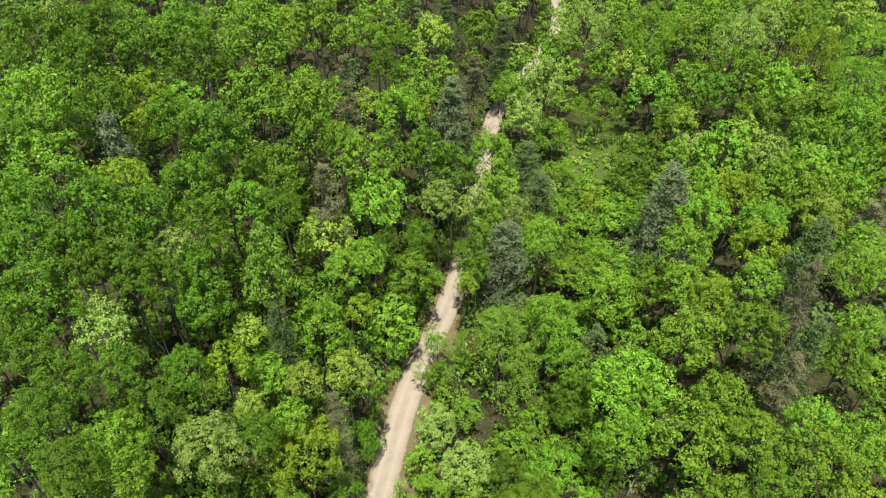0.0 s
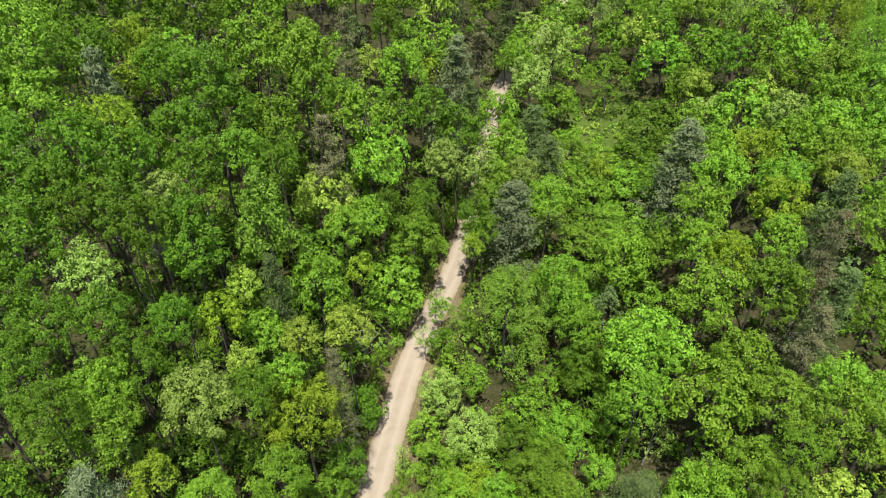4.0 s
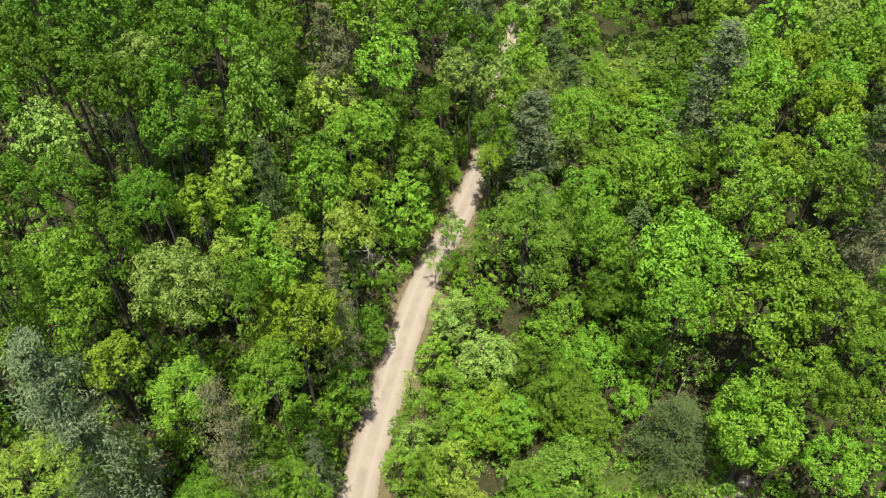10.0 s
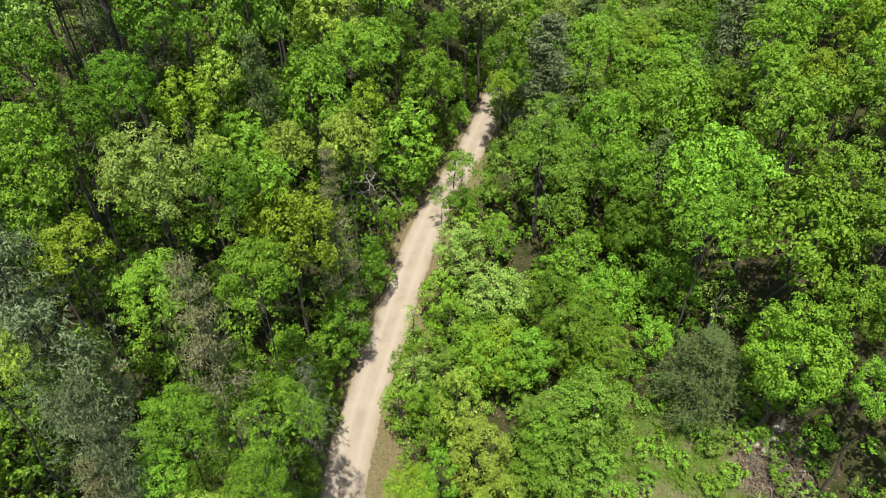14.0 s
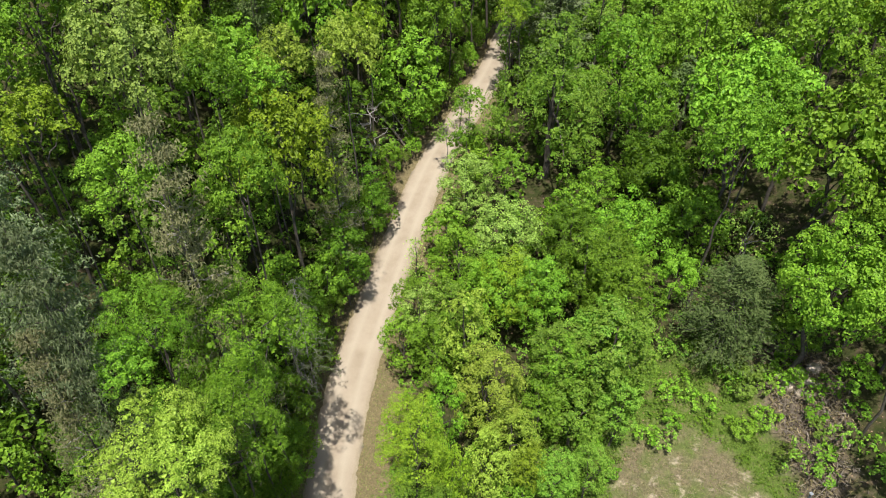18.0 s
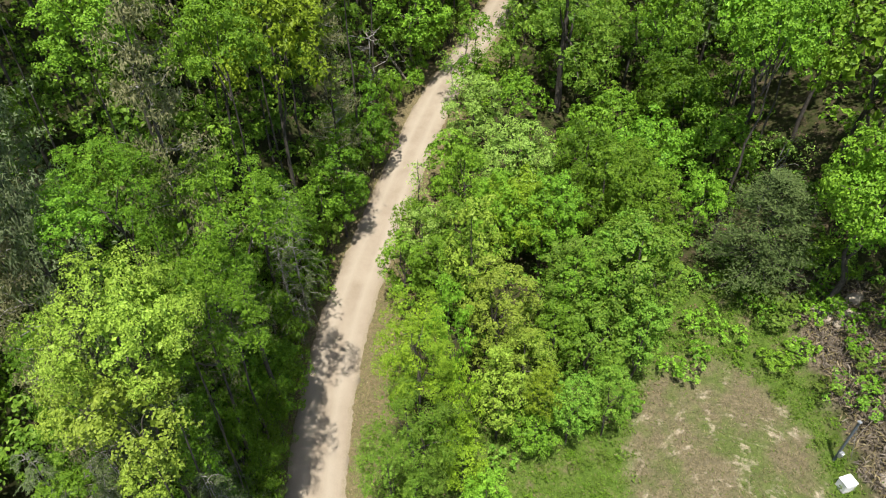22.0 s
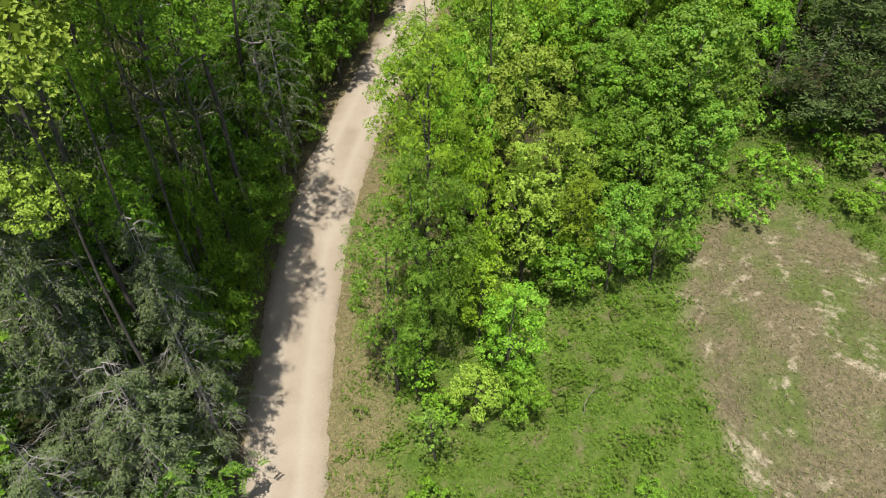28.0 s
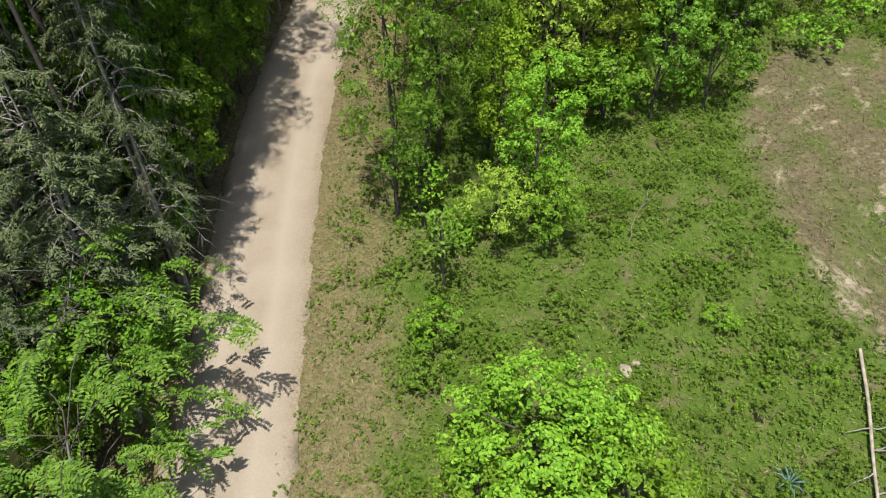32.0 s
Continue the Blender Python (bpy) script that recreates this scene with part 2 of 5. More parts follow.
def ground_material():
    m, nt, bsdf = nodes_of("forest_floor_and_turf")
    fine, mid, big = noise_of(nt, 9, 6), noise_of(nt, 1.3, 5), noise_of(nt, 0.28, 4)
    speck = noise_of(nt, 30, 5)
    litter = ramp(nt, mid, [(0.3, (0.020, 0.030, 0.008)), (0.5, (0.036, 0.040, 0.014)), (0.64, (0.060, 0.048, 0.030)), (0.8, (0.11, 0.082, 0.058))])
    turf = ramp(nt, noise_of(nt, 0.9, 6, 0.65), [(0.25, (0.044, 0.084, 0.011)), (0.50, (0.070, 0.112, 0.019)), (0.60, (0.092, 0.108, 0.035)), (0.70, (0.122, 0.104, 0.063))])
    straw = ramp(nt, fine, [(0.25, (0.072, 0.064, 0.034)), (0.5, (0.122, 0.104, 0.063)), (0.75, (0.172, 0.150, 0.100))])
    green = blend(nt, ramp(nt, big, [(0.45, (0, 0, 0)), (0.62, (0.85, 0.85, 0.85))]), straw, (0.074, 0.104, 0.026))
    ring = swirl(nt, 17.7, 20.5)
    bare = blend(nt, 0.3, noise_of(nt, 0.45, 7, 0.7), swirl(nt, 17.4, 20.1))
    bare = ramp(nt, bare, [(0.545, (0, 0, 0)), (0.62, (0.85, 0.85, 0.85))])
    green = blend(nt, 0.4, green, ramp(nt, ring, [(0.35, (0.55, 0.56, 0.52)), (0.6, (1.15, 1.12, 1.08))]), "MULTIPLY")
    dry = blend(nt, bare, green, ramp(nt, fine, [(0.3, (0.255, 0.212, 0.152)), (0.7, (0.364, 0.316, 0.243))]))
    verge = ramp(nt, fine, [(0.3, (0.088, 0.082, 0.031)), (0.55, (0.163, 0.132, 0.076)), (0.75, (0.226, 0.176, 0.113))])
    clay = ramp(nt, mid, [(0.33, (0.055, 0.045, 0.032)), (0.52, (0.115, 0.092, 0.068)), (0.62, (0.17, 0.140, 0.105)), (0.72, (0.33, 0.285, 0.22))])
    c = blend(nt, attr_of(nt, "turf"), litter, turf)
    c = blend(nt, attr_of(nt, "verge"), c, verge)
    c = blend(nt, attr_of(nt, "dry"), c, dry)
    c = blend(nt, attr_of(nt, "clay"), c, clay)
    c = blend(nt, 0.7, c, ramp(nt, speck, [(0.32, (0.4, 0.42, 0.4)), (0.68, (1.55, 1.5, 1.45))]), "MULTIPLY")
    c = blend(nt, 0.5, c, ramp(nt, noise_of(nt, 4.0, 5), [(0.35, (0.55, 0.58, 0.55)), (0.65, (1.35, 1.3, 1.25))]), "MULTIPLY")
    nt.links.new(c, bsdf.inputs["Base Color"])
    bsdf.inputs["Roughness"].default_value, bsdf.inputs["Specular IOR Level"].default_value = 0.95, 0.1
    bump(nt, bsdf, fine, 0.5, 0.06)
    return m


def soft(v, low, high):
    return np.clip((v - low) / (high - low), 0, 1)


def zones(x, y):
    """How much of turf, verge, dry grass and bare clay lies at a place."""
    beside = x - road_x(y)
    turf = soft(beside, 1, 3) * soft(28 - x, 0, 2.5) * soft(27 + 0.62 * np.clip(x + 9, 0, 60) - y, 0, 5) * soft(46 - y, 0, 5)
    turf = np.maximum(turf, soft(12 - np.hypot((x - 35) / 1.0, (y - 124) / 1.8), 0, 4))
    verge = soft(np.where(beside > 0, 6.4, 5.2) - np.abs(beside) + 0.9 * wave(x, y, 5, 3.1), 0, 1.8) * 0.85 * soft(115 - y, 0, 20)
    clay = soft(4.2 - np.hypot((x - 29.5) / 1.0, (y - 37) / 1.6) + wave(x, y, 3, 1.7), 0, 1.6)
    clay = np.maximum(clay, 0.8 * soft(2.6 - np.abs(x - 29.3) + wave(x, y, 4, 0.7), 0, 1.5) * soft(38 - y, 0, 3))
    return turf, verge, dry_patch(x, y), clay


gx, gy = spaced(-16, 36, 0.5, 3500), spaced(2, 50, 0.5, 3500)
gx = np.unique(np.concatenate([gx[(gx < -16) | (gx > 36)], np.arange(-130, -16, 2.5), np.arange(-16, 36.1, 0.65), np.arange(38, 130, 2.5)]))
gy = np.unique(np.concatenate([gy[(gy < 2) | (gy > 50)], np.arange(-30, 2, 2.5), np.arange(2, 50.1, 0.65), np.arange(51, 250, 2.0)]))
GX, GY = np.meshgrid(gx, gy)
GZ = ground_z(GX, GY)
ground = new("ground", mesh_of("ground", np.stack([GX, GY, GZ], -1).reshape(-1, 3), quads(len(gx), len(gy)), ground_material(), True))
for zone, value in zip(("turf", "verge", "dry", "clay"), zones(GX, GY)):
    attribute(ground.data, zone, value.ravel())
tagged(ground, "sloping forest floor with grassy clearing and dry mown patch", "ground", kind="structure")


def road_material():
    m, nt, bsdf = nodes_of("packed_sandy_gravel")
    fine, mid = noise_of(nt, 14, 6), noise_of(nt, 0.5, 4)
    c = ramp(nt, mid, [(0.3, (0.232, 0.188, 0.138)), (0.55, (0.272, 0.226, 0.170)), (0.75, (0.305, 0.258, 0.198))])
    tracks = blend(nt, attr_of(nt, "track"), c, (0.322, 0.278, 0.215))
    rim = blend(nt, attr_of(nt, "rim"), tracks, ramp(nt, fine, [(0.35, (0.160, 0.127, 0.077)), (0.7, (0.281, 0.239, 0.169))]))
    c = blend(nt, 0.2, rim, ramp(nt, fine, [(0.3, (0.6, 0.6, 0.6)), (0.7, (1.3, 1.3, 1.3))]), "MULTIPLY")
    nt.links.new(c, bsdf.inputs["Base Color"])
    bsdf.inputs["Roughness"].default_value, bsdf.inputs["Specular IOR Level"].default_value = 0.95, 0.1
    bump(nt, bsdf, fine, 0.35, 0.03)
    return m


ry = np.concatenate([np.arange(-120, -10, 5.0), np.arange(-10, 100, 0.5), np.arange(100, 260, 2.0)])
across = np.array([-1.12, -1.0, -0.82, -0.62, -0.42, -0.2, 0, 0.2, 0.42, 0.62, 0.82, 1.0, 1.12])
RA, RY = np.meshgrid(across, ry)
ragged = np.where(np.abs(RA) > 0.9, 0.12 * wave(RY * 1.0, RA * 9, 3.2, 0.9) + 0.06 * wave(RY, RA * 5, 1.1, 2.0), 0)
RX = road_x(RY) + ROAD_HALF * (RA + ragged)
RZ = ground_z(RX, RY) + np.where(np.abs(RA) > 1.05, -0.08, 0.045 + 0.05 * (1 - RA * RA) - 0.025 * np.exp(-((np.abs(RA) - 0.45) / 0.14) ** 2))
road = new("road", mesh_of("road", np.stack([RX, RY, RZ], -1).reshape(-1, 3), quads(len(across), len(ry)), road_material(), True))
attribute(road.data, "track", (0.75 * np.exp(-((np.abs(RA) - 0.45) / 0.18) ** 2)).ravel())
attribute(road.data, "rim", (soft(np.abs(RA), 0.8, 1.05) * 0.8).ravel())
tagged(road, "pale sandy dirt road with faint wheel tracks winding through forest", "dirt road", kind="structure")

# ---- trees: meshes are made once for each kind and shared ----
rng = np.random.default_rng(7)


def unit(v):
    return v / (np.linalg.norm(v, axis=-1, keepdims=True) + 1e-9)


def leaves(places, normals, size, wide=0.72, fold=0.14, along=None):
    """Corners and faces of pointed, slightly folded leaves."""
    n = len(places)
    t = along if along is not None else rng.normal(size=(n, 3))
    b = unit(np.cross(normals, t))
    t = np.cross(b, normals)
    s = np.broadcast_to(np.asarray(size, float), (n,))[:, None]
    v = np.stack([places - t * s * 0.5, places + b * s * wide / 2 + normals * s * fold, places + t * s * 0.5 - normals * s * 0.08, places - b * s * wide / 2 + normals * s * fold], 1)
    return v.reshape(-1, 3), np.arange(4 * n).reshape(-1, 4)


def tube(path, radii, sides=7):
    """A tapered, bent tube along a path, closed to a tip."""
    path = np.asarray(path, float)
    way = unit(np.gradient(path, axis=0))
    side = unit(np.cross(way, np.where(np.abs(way[:, 2:3]) > 0.9, [[1.0, 0.1, 0]], [[0, 0.1, 1.0]])))
    up = np.cross(way, side)
    a = np.linspace(0, 2 * np.pi, sides, endpoint=False)
    ring = path[:, None] + np.asarray(radii)[:, None, None] * (np.cos(a)[None, :, None] * side[:, None] + np.sin(a)[None, :, None] * up[:, None])
    k, j = np.meshgrid(np.arange(len(path) - 1), np.arange(sides), indexing="ij")
    f = np.stack([k * sides + j, k * sides + (j + 1) % sides, (k + 1) * sides + (j + 1) % sides, (k + 1) * sides + j], -1).reshape(-1, 4)
    return ring.reshape(-1, 3), f


def joined(pieces):
    verts, faces, at = [], [], 0
    for v, f in pieces:
        verts.append(v)
        faces.append(f + at)
        at += len(v)
    return np.concatenate(verts), np.concatenate(faces)


def bent(a, b, sag=0.0, wander=0.1, steps=6):
    a, b = np.asarray(a, float), np.asarray(b, float)
    u = np.linspace(0, 1, steps)[:, None]
    p = a + (b - a) * u + rng.normal(size=(steps, 3)) * wander * np.sin(np.pi * u) * np.linalg.norm(b - a) * 0.3
    p[:, 2] += sag * np.sin(np.pi * u[:, 0])
    return p


def dome(shape, count, span=1.45):
    """Where the boughs of a crown of radius 1 and height 1 end: out on an uneven dome."""
    i = np.arange(count) + 0.5
    z = 1 - span * i / count
    a = i * 2.39996 + rng.normal(size=count) * 0.35
    if shape == "cone":
        h = np.linspace(0.0, 1, count) ** 0.7
        r = (0.04 + 0.98 * h) * rng.uniform(0.82, 1.0, count)
        return np.stack([r * np.cos(a), r * np.sin(a), 1.12 - 1.75 * h], -1)
    r = np.sqrt(np.maximum(0, 1 - z * z))
    return np.stack([r * np.cos(a), r * np.sin(a), z], -1) * rng.uniform(0.72, 1.05, (count, 1))


def broad_crown(radius, low, top, lobes, tufts, per, size, shape="round", loose=1.0, wide=0.72, core=1.0, lobe=0.36, span=1.45):
    """Leaf places of a broadleaf crown: lobes stand on an uneven dome, tufts on the lobes and leaves on the tufts."""
    mid, half = (low + top) / 2, (top - low) / 2
    ends = dome(shape, lobes, span)
    r = radius * lobe * rng.uniform(0.75, 1.2, lobes)
    centre = ends * (np.array([radius, radius, half]) - radius * lobe * 0.85) + [0, 0, mid]
    out = unit(ends * [1, 1, 0.7] + [0, 0, 0.2])
    u = unit(rng.normal(size=(lobes, tufts, 3)) + 0.9 * out[:, None] + [0, 0, 0.55])
    tuft = centre[:, None] + u * (r[:, None] * rng.uniform(0.62, 1.0, (lobes, tufts)))[..., None] * [1, 1, 0.85]
    w = unit(rng.normal(size=(lobes, tufts, per, 3)) + 0.8 * u[:, :, None] + [0, 0, 0.45])
    wide_tuft = r[:, None, None] * (0.36 if tufts < 14 else 0.28) * loose
    place = tuft[:, :, None] + w * (wide_tuft * rng.uniform(0.75, 1.08, (lobes, tufts, per)))[..., None] * [1, 1, 0.8]
    normal = unit(w * 0.9 + u[:, :, None] * 0.45 + [0, 0, 0.15] + 0.16 * rng.normal(size=w.shape))
    s = size * rng.uniform(0.65, 1.25, (lobes, tufts, per))
    shell = leaves(place.reshape(-1, 3), normal.reshape(-1, 3), s.ravel(), wide)
    if not core:
        return shell, centre
    # leaves deep inside close the crown
    each = 4 if tufts <= 8 else 8 if core == 1 else 12
    n = lobes * each
    spot = np.repeat(centre - out * r[:, None] * 0.32, each, 0) + rng.normal(size=(n, 3)) * np.repeat(r, each)[:, None] * [0.34, 0.34, 0.22]
    deep = leaves(spot, unit(rng.normal(size=(n, 3)) + np.repeat(out, each, 0)), radius * 0.13 * core * rng.uniform(0.8, 1.3, n), 0.9)
    return joined([shell, deep]), centre


MADE = {}
BROAD = {"deep": "round", "mid": "round", "bright": "round", "yellow": "round", "pale": "round", "olive": "round", "cone": "cone", "maple": "round", "airy": "round"}


def broad_parts(kind, variant, level, long):
    """Trunk, limbs and crown of a broadleaf tree; the crown is 5 m in radius and long times as high as wide, the trunk is 20 m high."""
    count = {"far": (25, 9, 10, 0.40), "middle": (27, 10, 12, 0.33), "close": (30, 12, 15, 0.25), "small": (20, 10, 13, 0.32), "giant": (38, 14, 18, 0.155)}[level]
    count = (int((count[0] + 2 * variant) * (0.35 + 0.65 * long)), *count[1:])
    if kind == "airy":
        count = (20, 6, 6, 0.30)
    lobe = {"giant": 0.235, "close": 0.265, "small": 0.30}.get(level, 0.285)
    core = 0 if kind == "airy" else {"giant": 0.55, "close": 0.75}.get(level, 1.0)
    (v, f), ends = broad_crown(5.0, -5.0 * long, 5.0 * long, *count, shape=BROAD[kind], loose=1.3 if kind == "airy" else 1.0, wide=0.5 if level == "giant" else 0.72, core=core, lobe=lobe, span=1.45 if long < 1.3 else 1.85)
    wood = GREY_WOOD if kind == "airy" else BARK
    stem = bent((0, 0, -0.6), (rng.normal() * 0.3, rng.normal() * 0.3, 16.5), wander=0.05, steps=8)
    parts = [("trunk", mesh_of("trunk", *tube(stem, np.linspace(0.24, 0.06, 8)), wood, True))]
    for e in ends[rng.permutation(len(ends))[: 5 if level == "small" or kind == "airy" else 4]]:
        parts.append(("limb", mesh_of("limb", *tube(bent((0, 0, rng.uniform(-6, 0) * long), e, 0.3, 0.12), np.linspace(0.10, 0.025, 6), 5), wood, True)))
    parts.append(("crown", mesh_of("crown", v, f, LEAF[{"airy": "pale", "maple": "cone"}.get(kind, kind)])))
    return parts, 20.0, 5.0


def pine_parts(kind, variant, close):
    """trunk, branches and needles of a pine that is 20 m high and 4 m in radius."""
    top, radius = 20.0, 4.0
    sparse = kind == "thin_pine"
    tips, needles = ((8, 7), (9, 10))[close]
    stem = bent((0, 0, -0.6), (0, 0, top), wander=0.02, steps=9)
    parts = [("trunk", mesh_of("trunk", *tube(stem, np.linspace(0.22, 0.03, 9)), BARK, True))]
    wood, places, along = [], [], []
    for level in np.linspace(0.22, 0.985, 17 if sparse else 20):
        reach = radius * (1.0 - level) ** 0.62 * 1.25 * rng.uniform(0.75, 1.1) + 0.25
        for k in range(6 if sparse else 7):
            a = rng.uniform(0, 2 * np.pi)
            end = np.array([np.cos(a) * reach, np.sin(a) * reach, top * level + reach * rng.uniform(0.02, 0.32)])
            arm = bent((0, 0, top * level), end, -0.1, 0.12, 5)
            wood.append(tube(arm, np.linspace(0.035, 0.008, 5), 4))
            for tip in range(tips):
                at = rng.uniform(0.3, 1.0)
                spot = arm[0] + (arm[-1] - arm[0]) * at + rng.normal(size=3) * [0.42, 0.42, 0.10] * (0.5 + 0.3 * reach)
                places.append(spot + rng.normal(size=(needles, 3)) * [0.26, 0.26, 0.10])
                along.append(unit(rng.normal(size=(needles, 3)) + 0.9 * unit(end - arm[0]) + [0, 0, 0.25]))
    places, along = np.concatenate(places), np.concatenate(along)
    normals = unit(rng.normal(size=places.shape) * 0.6 + [0, 0, 1])
    v, f = leaves(places, normals, rng.uniform(0.30, 0.60, len(places)) * (0.75 if close else 1.0), wide=0.24 if close else 0.30, along=along)
    parts.append(("branchwork", mesh_of("branchwork", *joined(wood), GREY_WOOD if sparse else BARK, True)))
    parts.append(("crown", mesh_of("crown", v, f, LEAF[kind])))
    return parts, top, radius


def ash_parts(variant):
    """A young tree with long arching limbs and feathered leaves, 7 m high and 4 m in radius."""
    stem = bent((0, 0, -0.4), (0.4, 0.2, 6.3), wander=0.08, steps=8)
    parts = [("trunk", mesh_of("trunk", *tube(stem, np.linspace(0.07, 0.02, 8)), GREY_WOOD, True))]
    places, along, normals = [], [], []
    for k in range(32):
        start = stem[rng.integers(2, 8)]
        a, reach = k * 2.4 + rng.normal() * 0.3, rng.uniform(1.6, 4.0)
        end = np.array([np.cos(a) * reach, np.sin(a) * reach, start[2] + rng.uniform(-0.3, 1.5)])
        arm = bent(start, end, 0.5, 0.14, 7)
        parts.append(("limb", mesh_of("limb", *tube(arm, np.linspace(0.02, 0.005, 7), 4), BARK, True)))
        for q in range(13):
            at = rng.uniform(0.35, 1.0)
            root = np.array([np.interp(at, np.linspace(0, 1, 7), arm[:, i]) for i in range(3)])
            way = unit(rng.normal(size=3) * [0.9, 0.9, 0.3] + unit(end - start) + [0, 0, -0.1])
            side = unit(np.cross(way, [0, 0, 1.0]))
            for m in range(7):
                base = root + way * (0.08 + 0.065 * m) + [0, 0, -0.012 * m * m]
                for s in (-1, 1):
                    places.append(base + s * side * 0.07)
                    along.append(unit(way * 0.6 + s * side))
                    normals.append(unit(rng.normal(size=3) * 0.3 + [0, 0, 1]))
    v, f = leaves(np.array(places), np.array(normals), rng.uniform(0.13, 0.20, len(places)), wide=0.46, along=np.array(along))
    parts.append(("crown", mesh_of("crown", v, f, LEAF["ash"])))
    return parts, 7.0, 4.0


def hemlock_parts(variant):
    """A thinning hemlock with pale twigs and drooping feathered sprays, 13 m high and 4 m in radius."""
    top, radius = 13.0, 4.0
    stem = bent((0, 0, -0.5), (0.3, -0.2, top), wander=0.03, steps=9)
    parts = [("trunk", mesh_of("trunk", *tube(stem, np.linspace(0.17, 0.02, 9)), GREY_WOOD, True))]
    wood, places, along, normals = [], [], [], []
    for k in range(58):
        level = 0.16 + 0.82 * (k + rng.uniform()) / 58
        reach = (radius * (1.02 - level) ** 0.55 * rng.uniform(0.65, 1.1)) + 0.3
        a = k * 2.4 + rng.normal() * 0.4
        way = np.array([np.cos(a), np.sin(a), 0.0])
        side = np.array([-way[1], way[0], 0.0])
        u = np.linspace(0, 1, 7)[:, None]
        arm = [0, 0, top * level] + way * reach * u + np.array([0, 0, 1.0]) * (0.28 * u - 0.42 * u * u) * reach + side * rng.normal() * 0.18 * u * u * reach
        wood.append(tube(arm, np.linspace(0.03, 0.006, 7), 4))
        bare = rng.uniform() < 0.22
        for q in range(10):
            at = rng.uniform(0.22, 1.0)
            root = np.array([np.interp(at, np.linspace(0, 1, 7), arm[:, i]) for i in range(3)])
            twig = unit(way * 0.8 + side * rng.choice((-1, 1)) * rng.uniform(0.4, 1.1) + [0, 0, rng.uniform(-0.5, 0.05)])
            long = rng.uniform(0.5, 1.15) * (0.5 + 0.12 * reach)
            wood.append(tube(np.array([root, root + twig * long * 0.5, root + twig * long + [0, 0, -0.08]]), (0.011, 0.007, 0.003), 3))
            if bare:
                continue
            n = 14
            d = np.linspace(0.1, 1.05, n)[:, None]
            flat = unit(np.cross(twig, [0, 0, 1.0]))
            s = np.where(np.arange(n) % 2, 1, -1)[:, None]
            places.append(root + twig * long * d + flat * s * 0.09 + [0, 0, -0.10] * d * d + rng.normal(size=(n, 3)) * 0.03)
            along.append(unit(twig * 0.7 + flat * s + rng.normal(size=(n, 3)) * 0.2 + [0, 0, -0.15]))
            normals.append(unit(rng.normal(size=(n, 3)) * 0.35 + [0, 0, 1]))
    places, along, normals = np.concatenate(places), np.concatenate(along), np.concatenate(normals)
    v, f = leaves(places, normals, rng.uniform(0.16, 0.30, len(places)), wide=0.34, along=along)
    parts.append(("branchwork", mesh_of("branchwork", *joined(wood), GREY_WOOD, True)))
    parts.append(("crown", mesh_of("crown", v, f, LEAF["grey"])))
    return parts, top, radius


def dead_parts(variant):
    """A bare grey dead tree, 10 m high and 3 m in radius."""
    stem = bent((0, 0, -0.5), (0.6, 0.2, 10), wander=0.08, steps=8)
    parts = [("trunk", mesh_of("trunk", *tube(stem, np.linspace(0.20, 0.04, 8)), GREY_WOOD, True))]
    for k in range(11):
        start = stem[rng.integers(2, 8)]
        a = rng.uniform(0, 6.3)
        end = start + np.array([np.cos(a), np.sin(a), rng.uniform(0.1, 0.7)]) * rng.uniform(1.2, 3.0)
        arm = bent(start, end, 0.1, 0.2)
        twigs = [tube(arm, np.linspace(0.07, 0.012, 6), 5)]
        for q in range(5):
            s = arm[rng.integers(2, 6)]
            twigs.append(tube(bent(s, s + rng.normal(size=3) * 0.6, 0, 0.2, 4), np.linspace(0.022, 0.006, 4), 4))
        parts.append(("limb", mesh_of("limb", *joined(twigs), GREY_WOOD, True)))
    return parts, 10.0, 3.0


def shrub_parts(kind, variant):
    """Stems and foliage of a bush, 2 m high and 1.2 m in radius."""
    (v, f), ends = broad_crown(1.2, 0.05, 2.0, 11, 8, 10, 0.15)
    stems = [tube(bent((rng.normal() * 0.1, rng.normal() * 0.1, -0.2), e, 0, 0.15, 4), np.linspace(0.025, 0.008, 4), 4) for e in ends[:9]]
    return [("stem_clump", mesh_of("stem_clump", *joined(stems), BARK, True)), ("foliage", mesh_of("foliage", v, f, LEAF[kind]))], 2.0, 1.2


